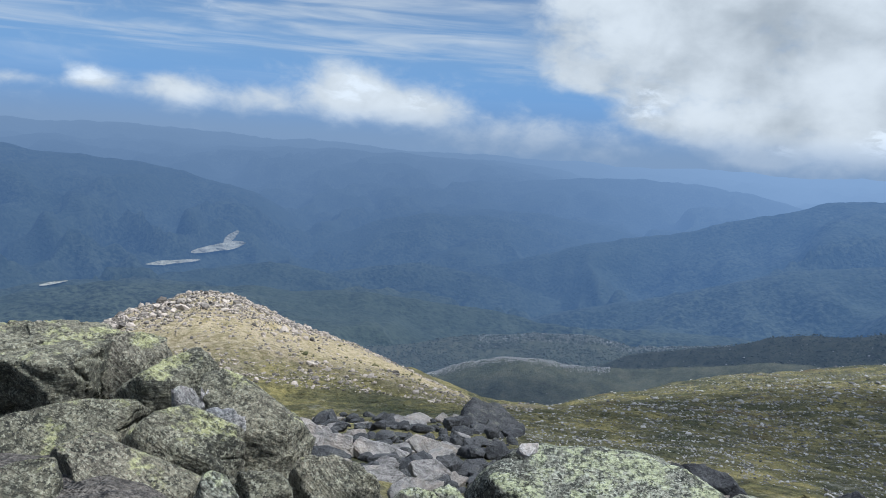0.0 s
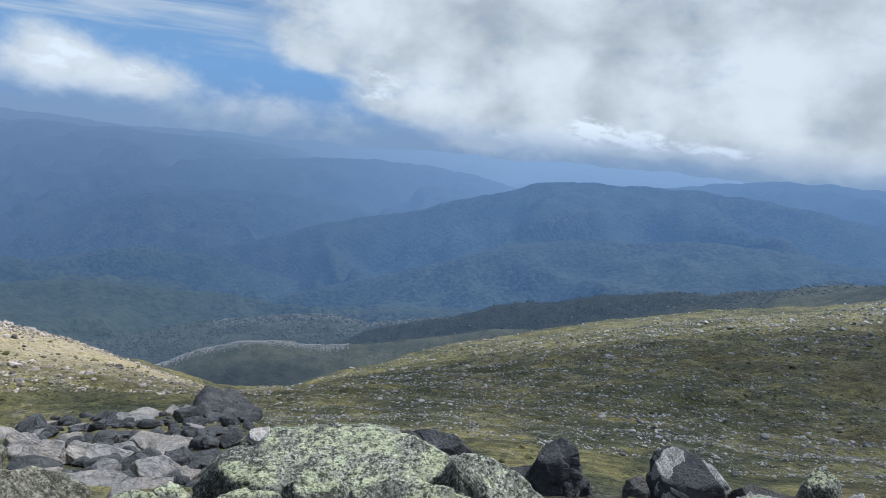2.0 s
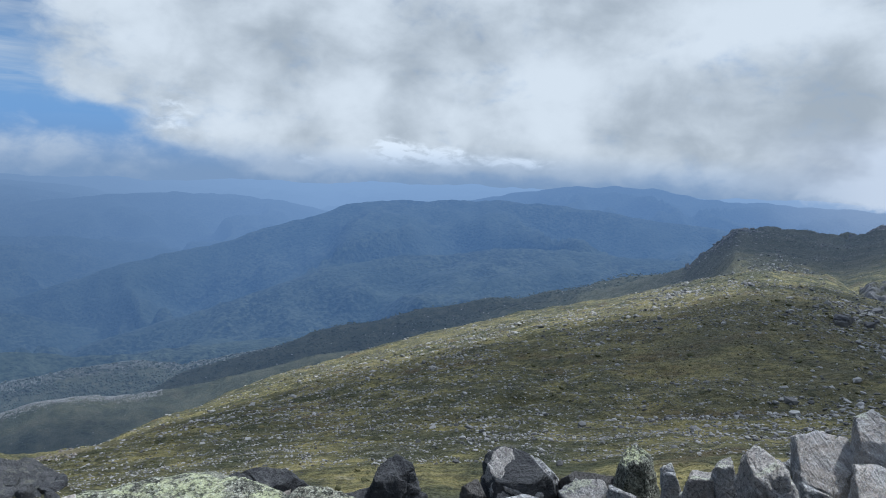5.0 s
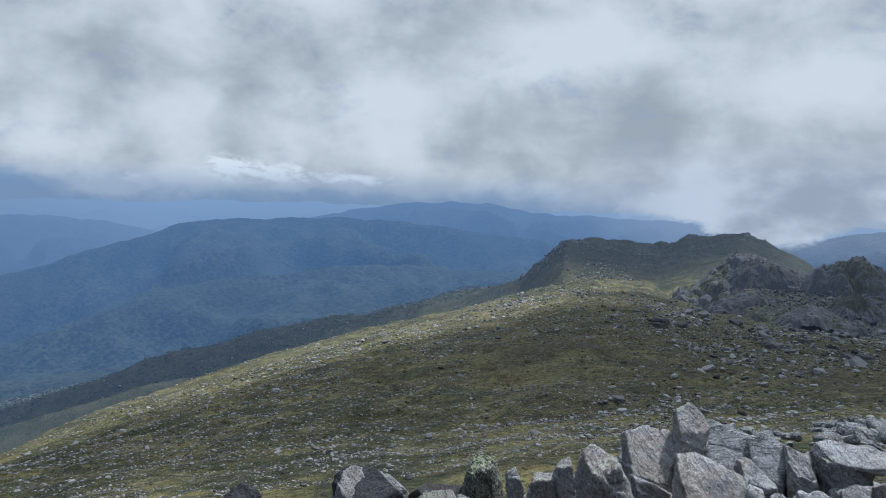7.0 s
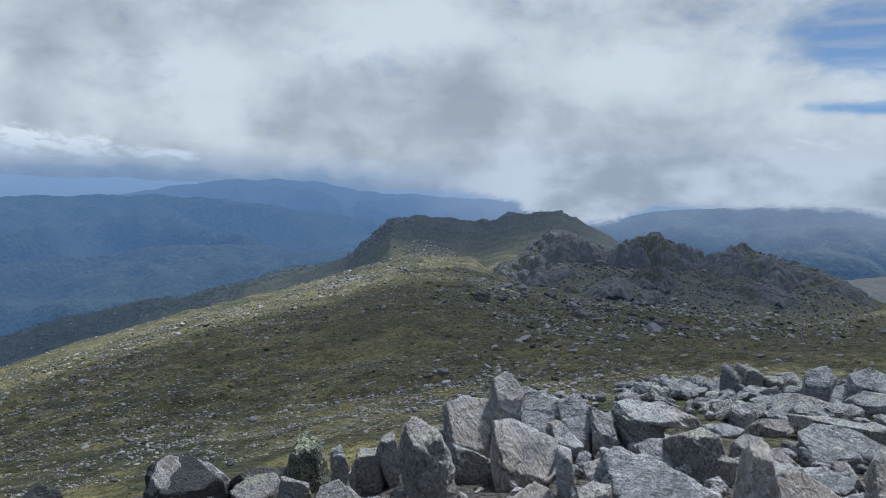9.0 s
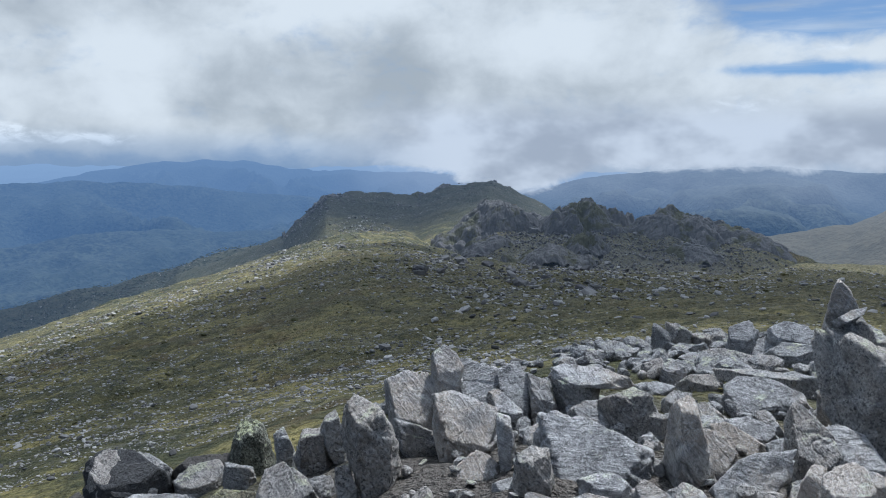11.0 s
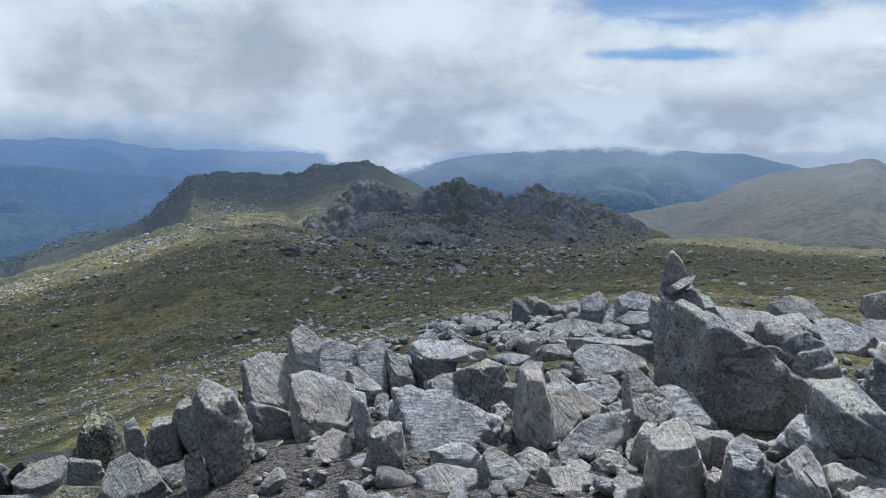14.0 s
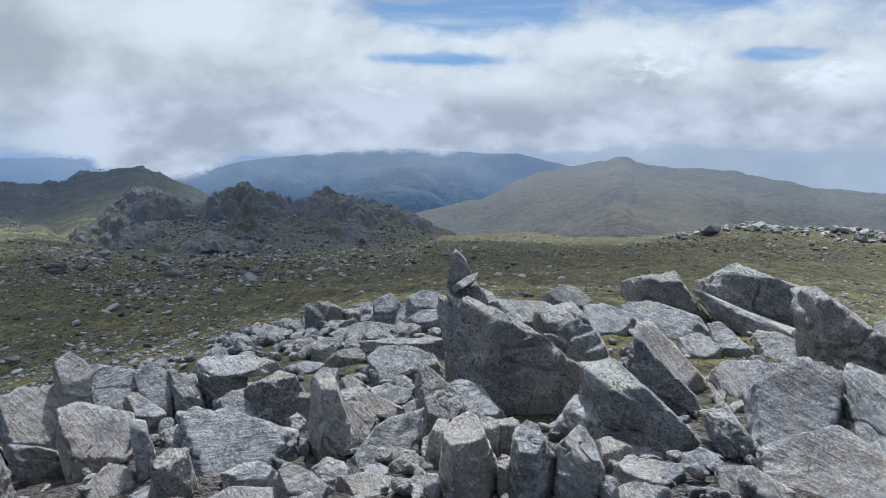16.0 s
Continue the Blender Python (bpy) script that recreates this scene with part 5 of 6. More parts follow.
rock(49.1, -2.31, 8.89, [(-0.2, 0.0), (-0.16, -0.24), (0.18, -0.24), (0.23, -0.17), (0.15, 0.14), (-0.15, 0.25)], 0.28, 0.098, 0, 408, SLAB, "grey granite block darkened to stand in for shade")
rock(53.0, -1.60, 6.91, [(-0.43, -0.26), (-0.24, 0.26), (-0.07, 0.33), (0.12, 0.18), (0.28, -0.11), (0.37, -0.4)], 0.46, 0.4, 0, 409, SLAB, "dark speckled granite slab with lichen")
rock(47.9, -2.14, 7.84, [(-0.3, -0.03), (-0.05, 0.24), (0.32, 0.16), (0.35, -0.22), (-0.3, -0.15)], 0.34, 0.5, 0, 410, LICHEN, "granite boulder covered in grey and yellow-green lichen")
rock(54.9, -1.84, 8.28, [(-0.26, 0.02), (-0.13, 0.34), (0.08, 0.34), (0.25, -0.08), (0.18, -0.34), (-0.12, -0.29)], 0.36, 0.04, 0, 411, SLAB, "grey granite block darkened to stand in for shade")
rock(56.4, -1.65, 8.26, [(-0.19, 0.12), (-0.1, 0.31), (0.02, 0.38), (0.21, -0.35), (0.07, -0.46)], 0.36, 0.1, 0, 412, SLAB, "thin upright fin of dark granite")
rock(59.4, -1.06, 6.58, [(-0.31, 0.15), (-0.24, 0.41), (-0.13, 0.49), (0.06, 0.39), (0.2, 0.09), (0.31, -0.36), (0.18, -0.65), (-0.07, -0.56)], 0.52, 0.12, 0, 413, SLAB, "fractured upright granite outcrop with streaked face")
rock(59.7, -1.58, 8.42, [(-0.21, 0.25), (0.01, 0.32), (0.19, -0.1), (0.11, -0.39), (-0.1, -0.09)], 0.32, 0.2, 0, 414, SLAB, "dark speckled granite slab with lichen")
rock(55.5, -1.59, 6.93, [(-0.15, 0.13), (-0.12, -0.2), (0.11, -0.2), (0.14, -0.19), (0.07, 0.17)], 0.19, 0.292, 0, 415, SLAB, "small broken granite block wedged between boulders")
rock(57.2, -1.37, 6.43, [(-0.1, 0.23), (-0.09, -0.07), (-0.08, -0.24), (0.11, -0.24), (0.14, -0.17), (0.03, 0.25)], 0.21, 0.15, 0, 416, SLAB, "dark speckled granite slab with lichen")
rock(41.1, -2.60, 9.85, [(-0.57, -0.81), (-0.47, 0.36), (-0.23, 0.52), (0.1, 0.44), (0.45, 0.08), (0.7, -0.61)], 0.70, 0.3, 0, 417, DARK, "dark weathered boulder in the grass, colour lowered for shade")
rock(46.7, -2.56, 9.73, [(-0.44, -0.41), (-0.44, 0.09), (-0.21, 0.26), (0.49, 0.26), (0.57, -0.21)], 0.45, 0.4, 0, 418, DARK, "dark weathered boulder in the grass, colour lowered for shade")
rock(31.1, -2.69, 9.74, [(-0.35, -0.21), (-0.16, 0.3), (0.05, 0.45), (0.27, 0.33), (0.48, -0.33), (-0.29, -0.55)], 0.47, 0.3, 0, 419, DARK, "dark weathered boulder in the grass, colour lowered for shade")
rock(30.6, -2.92, 9.72, [(-0.63, 0.09), (-0.05, 0.26), (0.55, 0.16), (0.73, -0.21), (-0.61, -0.29)], 0.45, 0.5, 0, 420, DARK, "dark weathered boulder in the grass, colour lowered for shade")
rock(21.0, -2.65, 9.73, [(-0.57, 0.15), (-0.46, -0.5), (0.6, -0.5), (0.75, -0.16), (0.32, 0.23), (-0.17, 0.27)], 0.47, 0.286, 0, 421, DARK, "dark weathered boulder in the grass, colour lowered for shade")
rock(22.6, -2.64, 9.63, [(-0.25, 0.12), (-0.12, 0.18), (0.24, -0.03), (0.2, -0.19), (-0.07, -0.08)], 0.26, 0.6, 0, 422, FLAT, "flat warm grey stone against a dark boulder")
rock(37.5, -2.71, 9.61, [(-0.18, 0.08), (-0.14, -0.34), (0.18, -0.34), (0.23, -0.09), (0.07, 0.23)], 0.22, 0.323, 0, 423, DARK, "dark weathered boulder in the grass, colour lowered for shade")
# the lichened boulder on the brink
rock(14.4, -0.78, 5.25, [(-1.25, -0.58), (-1.0, -0.77), (1.06, -0.77), (1.33, -0.43), (0.95, -0.07), (0.74, 0.09), (0.28, 0.3), (0.07, 0.31), (-0.47, 0.23), (-0.68, 0.15), (-0.89, -0.01)], 1.30, 0.313, 0, 424, PALE, "broad granite boulder under pale green crusted lichen")
rock(26.0, -0.57, 4.69, [(-0.33, -0.01), (-0.26, -0.96), (0.43, -0.96), (0.54, -0.16), (0.21, 0.08), (0.0, 0.18), (-0.14, 0.19)], 0.38, 0.192, 0, 425, PALE, "sloping granite boulder mottled with pale lichen")
rock(12.7, -0.41, 4.05, [(-0.21, -0.01), (-0.2, -0.16), (-0.17, -0.61), (0.17, -0.61), (0.21, -0.14), (0.17, 0.06), (0.11, 0.13), (-0.06, 0.11)], 0.20, 0.196, 0, 426, PALE, "granite boulder with a whitish lichened front")
rock(20.1, -0.44, 4.09, [(-0.37, -0.02), (-0.36, -0.16), (-0.3, -0.65), (0.47, -0.65), (0.59, -0.03), (0.21, 0.1), (-0.08, 0.11)], 0.28, 0.249, 0, 427, PALE, "low granite boulder crusted with pale lichen")
rock(7.3, -0.45, 3.99, [(-0.33, -0.05), (-0.26, -0.62), (0.18, -0.62), (0.22, -0.08), (0.17, 0.05), (-0.05, 0.09)], 0.19, 0.144, 0, 428, PALE, "granite boulder under pale green crusted lichen")
rock(7.7, -0.43, 4.81, [(-0.08, -0.03), (-0.05, 0.04), (0.07, 0.06), (0.07, -0.01), (-0.01, -0.06)], 0.12, 0.6, 0, 429, GREY, "small bare grey stone on a lichened boulder")
rock(1.4, -0.45, 4.08, [(-0.09, 0.04), (-0.07, -0.74), (0.1, -0.74), (0.13, -0.04), (0.05, 0.09)], 0.15, 0.108, 0, 430, PALE, "granite boulder under pale green crusted lichen")
# lichened boulders at the summit edge
rock(-31.0, -0.29, 7.30, [(-0.25, -0.07), (-0.2, -0.81), (0.15, -0.81), (0.19, 0.01), (0.14, 0.07), (-0.25, 0.09)], 0.21, 0.133, 0, 431, LICHEN, "low lichened granite ledge on the summit edge")
rock(-28.5, -0.38, 6.25, [(-0.72, -0.46), (0.42, -0.46), (0.52, -0.28), (0.52, 0.19), (0.47, 0.32), (0.23, 0.41), (-0.15, 0.4), (-0.7, 0.31)], 1.10, 0.22, 0, 432, LICHEN, "large granite block with a lichened top and dark face")
rock(-23.5, -0.21, 6.10, [(-0.44, 0.12), (-0.35, -0.71), (0.26, -0.71), (0.33, -0.15), (0.27, 0.09), (-0.07, 0.18)], 0.39, 0.242, 0, 433, LICHEN, "granite boulder covered in grey and yellow-green lichen")
rock(-20.8, -0.31, 5.54, [(-0.39, -0.03), (-0.31, -0.65), (0.32, -0.65), (0.4, -0.08), (0.32, 0.18), (0.19, 0.32), (0.04, 0.26), (-0.17, 0.13)], 0.49, 0.22, 0, 434, LICHEN, "dark lichened granite boulder with a hollow side")
rock(-29.1, -0.36, 5.00, [(-0.52, 0.04), (-0.27, 0.14), (-0.07, 0.17), (0.23, 0.19), (0.49, 0.16), (0.64, 0.05), (0.47, -0.13), (-0.28, -0.3), (-0.53, -0.31)], 0.60, 0.92, 0, 435, LICHEN, "broad sloping granite boulder covered in lichen")
rock(-14.7, -0.39, 5.02, [(-0.35, 0.2), (-0.28, -0.82), (0.36, -0.82), (0.45, -0.35), (0.44, -0.12), (0.19, 0.12), (-0.02, 0.28), (-0.19, 0.39), (-0.34, 0.35)], 0.54, 0.295, 0, 436, LICHEN, "steep granite boulder with dense pale lichen specks")
rock(-19.8, -0.40, 4.71, [(-0.39, 0.03), (-0.31, -0.36), (0.34, -0.36), (0.42, -0.24), (0.38, 0.07), (0.03, 0.27), (-0.19, 0.2)], 0.42, 0.386, 0, 437, LICHEN, "rounded granite boulder speckled with grey lichen")
rock(-24.3, -0.33, 4.23, [(-0.34, 0.18), (-0.21, 0.26), (-0.11, 0.27), (0.53, -0.14), (0.54, -0.38), (-0.31, -0.24)], 0.45, 0.45, 0, 438, LICHEN, "granite boulder with a pale yellow-green lichen cap")
rock(-31.3, -0.19, 3.94, [(-0.21, 0.07), (0.02, 0.14), (0.2, 0.13), (0.24, -0.23), (-0.22, -0.12)], 0.28, 0.7, 0, 439, LICHEN, "low granite boulder with worn pale lichen")
rock(-17.0, -0.35, 3.93, [(-0.14, -0.1), (-0.11, -0.23), (0.11, -0.23), (0.14, -0.17), (0.11, -0.05), (0.04, 0.1), (-0.05, 0.13), (-0.1, 0.09)], 0.17, 0.333, 0, 440, PALE, "granite boulder under pale green crusted lichen")
rock(-13.4, -0.50, 4.20, [(-0.18, 0.13), (-0.16, -0.17), (-0.14, -0.34), (0.15, -0.34), (0.19, -0.19), (0.13, 0.07), (0.03, 0.15)], 0.21, 0.312, 0, 441, LICHEN, "granite boulder covered in grey and yellow-green lichen")
rock(-8.5, -0.60, 4.47, [(-0.3, 0.02), (-0.28, -0.27), (-0.24, -0.6), (0.32, -0.6), (0.4, -0.27), (0.33, 0.05), (-0.0, 0.23), (-0.14, 0.23)], 0.35, 0.301, 0, 442, LICHEN, "low granite boulder speckled with grey lichen")
rock(-19.4, -0.20, 4.98, [(-0.11, 0.06), (-0.09, -0.69), (0.09, -0.69), (0.11, -0.06), (-0.02, 0.11)], 0.15, 0.115, 0, 443, SLAB, "thin granite splinter caught between boulders")
rock(-17.7, -0.24, 5.03, [(-0.07, 0.09), (-0.06, -0.78), (0.08, -0.78), (0.1, -0.09), (-0.0, 0.14)], 0.15, 0.091, 0, 444, SLAB, "thin granite splinter caught between boulders")
rock(-17.0, -0.28, 4.83, [(-0.18, 0.02), (-0.14, -0.69), (0.16, -0.69), (0.2, -0.02), (0.03, 0.07)], 0.15, 0.092, 0, 445, SLAB, "thin granite splinter caught between boulders")
rock(-17.5, -0.33, 4.73, [(-0.11, 0.04), (-0.09, -0.57), (0.09, -0.57), (0.11, -0.03), (0.03, 0.06)], 0.15, 0.103, 0, 446, SLAB, "thin granite splinter caught between boulders")
rock(-0.8, -0.42, 3.98, [(-0.23, -0.08), (-0.18, -0.64), (0.18, -0.64), (0.22, -0.05), (0.1, 0.06), (-0.09, 0.06)], 0.15, 0.16, 0, 447, PALE, "granite boulder under pale green crusted lichen")
# bare slabs in the hollow below the brink
rock(0.0, -4.40, 13.45, [(-0.6, 0.04), (-0.48, -0.24), (0.49, -0.24), (0.61, -0.19), (0.4, 0.06), (-0.34, 0.26)], 0.46, 0.72, 0, 448, FLAT, "flat bare grey rock lying in the hollow")
rock(-0.4, -3.48, 10.54, [(-0.35, -0.1), (-0.28, -0.24), (0.37, -0.24), (0.46, -0.05), (0.13, 0.23), (-0.3, 0.15)], 0.35, 0.587, 0, 449, FLAT, "flat bare grey rock lying in the hollow")
rock(-4.5, -3.21, 9.87, [(-0.51, 0.09), (-0.41, -0.2), (0.4, -0.2), (0.5, -0.07), (0.2, 0.14)], 0.32, 0.768, 0, 450, FLAT, "flat bare grey rock lying in the hollow")
rock(-7.9, -3.69, 11.77, [(-0.36, -0.03), (-0.22, 0.29), (0.27, 0.19), (0.34, -0.17), (-0.03, -0.29)], 0.37, 0.7, 0, 451, FLAT, "flat bare grey rock lying in the hollow")
rock(-4.5, -3.83, 11.88, [(-0.52, -0.03), (-0.32, 0.29), (0.22, 0.14), (0.57, 0.01), (0.24, -0.18), (-0.19, -0.24)], 0.45, 0.75, 0, 452, FLAT, "flat bare grey rock lying in the hollow")
rock(-9.4, -4.72, 14.64, [(-0.34, -0.2), (-0.27, -0.23), (0.31, -0.23), (0.39, -0.2), (0.21, 0.18), (-0.26, 0.22)], 0.32, 0.56, 0, 453, FLAT, "flat bare grey rock lying in the hollow")
rock(-1.0, -3.33, 9.86, [(-0.45, -0.1), (-0.36, -0.17), (0.3, -0.17), (0.37, 0.09), (-0.19, 0.1)], 0.25, 0.593, 0, 454, FLAT, "flat bare grey rock lying in the hollow")
rock(1.2, -3.66, 11.09, [(-0.2, -0.16), (-0.17, 0.2), (0.1, 0.27), (0.25, -0.03), (0.03, -0.28)], 0.27, 0.3, 0, 455, DARK, "dark weathered boulder in the grass, colour lowered for shade")


# ---- loose stones: parts of the mountain that nobody could count, and those near by one by one ----
def on_ground(az, d):
    return np.stack([d * np.sin(np.radians(az)), d * np.cos(np.radians(az)), ground_height(az, d)], 1)


def rotations(n, rng, tilt):
    """Random turns about the upright with a slight tilt."""
    a, b, c = rng.uniform(0, 2 * np.pi, n), rng.normal(size=n) * tilt, rng.normal(size=n) * tilt
    ca, sa, cb, sb, cc, sc = np.cos(a), np.sin(a), np.cos(b), np.sin(b), np.cos(c), np.sin(c)
    z = np.zeros(n)
    o = np.ones(n)
    Z = np.stack([ca, -sa, z, sa, ca, z, z, z, o], 1).reshape(n, 3, 3)
    X = np.stack([o, z, z, z, cb, -sb, z, sb, cb], 1).reshape(n, 3, 3)
    Y = np.stack([cc, z, sc, z, o, z, -sc, z, cc], 1).reshape(n, 3, 3)
    return X @ Y @ Z


def heap(name, place, size, rng, mat, label, category, shapes, squash=(0.45, 0.9), tilt=0.25, sink=0.25, stretch=(0.7, 1.4)):
    """Many stones joined into one object of kind stuff."""
    n = len(place)
    R = rotations(n, rng, tilt)
    dims = np.stack([size * rng.uniform(*stretch, n), size * rng.uniform(0.7, 1.1, n), size * rng.uniform(*squash, n)], 1) / 2
    which = rng.randint(0, len(shapes), n)
    V, Fc, start = [], [], 0
    for k, (v, f) in enumerate(shapes):
        i = np.where(which == k)[0]
        if not len(i):
            continue
        w = np.einsum("nij,nvj->nvi", R[i], v[None] * dims[i][:, None]) + place[i][:, None]
        w[:, :, 2] += (dims[i][:, 2] * (1 - 2 * sink))[:, None]
        V.append(w.reshape(-1, 3))
        Fc.append((f[None] + (start + np.arange(len(i)) * len(v))[:, None, None]).reshape(-1, 3))
        start += len(i) * len(v)
    ob = mesh_object(name, np.concatenate(V), np.concatenate(Fc), mat, smooth=False)
    return tagged(ob, label, category, kind="stuff")


PEBBLES = [rock_shape(900 + k, 1, 7, 12.0) for k in range(8)]
STONES = [rock_shape(920 + k, 2, 8, 14.0) for k in range(10)]
rng = np.random.RandomState(11)


def scattered(n, az0, az1, d0, d1, keep):
    """Bearings and distances over a stretch of the slope, thinned by a field of clumps."""
    az = rng.uniform(az0, az1, n)
    d = np.exp(rng.uniform(np.log(d0), np.log(d1), n))
    p = np.stack([d * np.sin(np.radians(az)), d * np.cos(np.radians(az)), az * 0], 1)
    m = keep(az, d, p) > rng.uniform(0, 1, n)
    return az[m], d[m]


def clumps(az, d, p):
    return np.clip(0.10 + 1.6 * fbm(p * 0.045, 3, 81) + 0.9 * fbm(p * 0.16, 3, 82), 0.03, 1)


def within(az, d):
    return d < line(az, BROW_AT) * 1.02


# stones over the main slope
az, d = scattered(110000, 3, 128, 14, 335, clumps)
m = within(az, d) | (az > 52) | (d > 250)
az, d = az[m], d[m]
size = np.exp(rng.normal(-2.05, 0.42, len(az))) * np.clip(d / 60, 0.25, 1.6)
heap("slope_stones", on_ground(az, d), size, rng, SCREE, "pale grey stones scattered over the grass slope", "stones", PEBBLES, (0.3, 0.6), 0.12, 0.1)
# tussocks over the slopes
az, d = scattered(15000, -12, 126, 9, 260, lambda a, r, p: np.clip(0.45 + 1.2 * fbm(p * 0.06, 3, 86), 0.05, 1))
m = within(az, d) | (az > 52)
az, d = az[m], d[m]
heap("tussocks", on_ground(az, d), np.exp(rng.normal(-1.5, 0.4, len(az))) * np.clip(d / 60, 0.3, 1.8), rng, TUSSOCK, "olive and straw snow grass tussocks over the slope", "grass", PEBBLES, (0.3, 0.6), 0.2, 0.35)
# stones over the near knoll
az, d = scattered(17000, -34, 8, 34, 84, lambda a, r, p: np.clip(0.22 + 1.4 * fbm(p * 0.09, 3, 83) + 0.6 * np.clip((r - 60) / 20, 0, 1) * np.clip((-2 - a) / 8, 0, 1), 0.05, 1))
size = np.exp(rng.normal(-2.0, 0.6, len(az))) * np.clip(0.6 + (d - 40) / 50, 0.5, 1.3)
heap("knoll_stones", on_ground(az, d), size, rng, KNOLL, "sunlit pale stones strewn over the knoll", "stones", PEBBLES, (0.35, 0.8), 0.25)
# the broken crown of the knoll
n = 14000
az = np.where(rng.uniform(size=n) < 0.65, rng.uniform(-26, -11, n), rng.uniform(-12, 2, n))
d = 82 - np.abs(rng.normal(size=n)) * np.where(az < -9, 12, 6)
size = np.exp(rng.normal(-2.15, 0.55, n)) * np.where(az < -9, 1.0, 0.75)
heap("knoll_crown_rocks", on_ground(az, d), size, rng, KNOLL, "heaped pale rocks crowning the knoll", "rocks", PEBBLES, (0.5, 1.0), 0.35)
# scree patches on the slope: a pale spill below the brow, grey fields under the tors
for a0, a1, d0, d1, count, mean in ((49.5, 55, 130, 215, 700, -0.55), (44, 49, 60, 100, 300, -1.3), (20, 30, 70, 120, 400, -1.35), (34, 45, 18, 32, 420, -2.1), (24, 33, 110, 180, 260, -0.9), (80, 92, 45, 75, 360, -1.4), (56, 66, 45, 120, 400, -1.3), (50, 60, 20, 36, 260, -1.9), (62, 66, 92, 128, 420, -0.9), (62, 78, 40, 90, 1500, -1.25), (56, 74, 18, 40, 900, -1.9), (76, 90, 60, 110, 1300, -1.05), (70, 80, 110, 140, 400, -0.7), (90, 104, 30, 90, 500, -1.5), (36, 46, 110, 180, 500, -0.8), (28, 40, 60, 120, 500, -1.2), (12, 24, 40, 90, 400, -1.5), (40, 54, 80, 150, 500, -1.0), (22, 50, 385, 415, 500, -0.5), (52, 62, 120, 200, 500, -0.7)):
    a, r = (a0 + a1) / 2 + rng.normal(size=count) * (a1 - a0) / 3, (d0 + d1) / 2 + rng.normal(size=count) * (d1 - d0) / 3
    heap("scree_patch", on_ground(a, np.maximum(r, 14)), np.exp(rng.normal(mean - 0.35, 0.45, count)), rng, SCREE, "grey scree of broken granite blocks on grass", "scree", PEBBLES, (0.3, 0.7), 0.25)
# tors: upright broken rock on the two knobs and the cliff
for a0, w, d0, dw, count, mean, tallness in ((75.4, 1.6, 174, 10, 1100, -1.1, (0.5, 1.1)), (82.3, 2.2, 172, 10, 1200, -1.1, (0.5, 1.0)), (69.5, 1.9, 180, 12, 1100, -1.1, (0.5, 1.0)), (76.0, 3.4, 145, 20, 800, -1.05, (0.4, 0.9)), (78.0, 5.0, 160, 18, 1400, -1.05, (0.4, 0.9)), (71.0, 3.2, 165, 18, 1300, -1.0, (0.4, 0.9)),
                                            (86.8, 1.6, 172, 9, 420, -0.7, (0.5, 0.9)), (55.3, 1.0, 322, 12, 260, -0.3, (0.4, 0.8)), (59.3, 1.4, 235, 14, 460, -0.5, (0.4, 0.8)), (62.0, 4.5, 305, 16, 900, -0.7, (0.3, 0.6)), (55.8, 1.2, 318, 10, 300, -0.3, (0.3, 0.7))):
    a, r = a0 + rng.normal(size=count) * w, d0 + rng.normal(size=count) * dw
    heap("tor", on_ground(a, r), np.exp(rng.normal(mean, 0.4, count)), rng, TOR if a0 != 59.3 else SCREE, "dark rubble of jointed granite about the tors", "tor", PEBBLES, tallness, 0.18, 0.3, (0.5, 1.0))
CRAGS = [rock_shape(970 + k, 3, 5, 60.0, 0.10) for k in range(8)]
a, r = -20 + rng.normal(size=70) * 3.6, np.minimum(70 + rng.normal(size=70) * 5.0, 75)
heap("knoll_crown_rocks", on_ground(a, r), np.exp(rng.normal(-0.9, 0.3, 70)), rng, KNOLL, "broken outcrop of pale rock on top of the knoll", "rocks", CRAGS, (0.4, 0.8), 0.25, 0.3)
for a0, w, d0, dw, count in ((75.5, 1.2, 172, 9, 40), (82.2, 1.8, 172, 9, 45), (69.5, 1.4, 180, 8, 36), (75.8, 1.5, 152, 9, 40), (83.5, 2.0, 160, 9, 30), (79.0, 3.2, 160, 10, 30), (55.6, 0.9, 318, 8, 30), (76.0, 1.4, 138, 7, 30), (72.0, 2.0, 162, 12, 30), (66.5, 1.6, 112, 12, 26), (70.5, 1.4, 96, 10, 30), (74.5, 2.0, 108, 12, 34), (72.5, 2.2, 72, 8, 24), (63.5, 1.6, 84, 9, 16), (80.0, 2.4, 118, 10, 24)):
    a, r = a0 + rng.normal(size=count) * w, d0 + rng.normal(size=count) * dw
    heap("tor", on_ground(a, r), np.exp(rng.normal(-0.35, 0.35, count)), rng, TOR, "dark craggy granite outcrop on the hill", "tor", CRAGS, (0.5, 0.9), 0.15, 0.4, (0.6, 1.1))
a, r = scattered(1200, 106, 126, 95, 150, lambda a, r, p: 0.4 + 1.3 * fbm(p * 0.07, 3, 91))
heap("ridge_rocks", on_ground(a, r), np.exp(rng.normal(-0.7, 0.5, len(a))), rng, SCREE, "low grey rocks along the grassy ridge", "rocks", PEBBLES, (0.4, 0.9), 0.25)

# rubble between the summit boulders: the near stones one by one
SHARED = [mesh_object("stone", v, f, GREY).data for v, f in (rock_shape(940 + k, 3, 9, 13.0, 0.08) for k in range(10))]
for o in [o for o in scene.objects if o.name.startswith("stone")]:
    bpy.data.objects.remove(o)


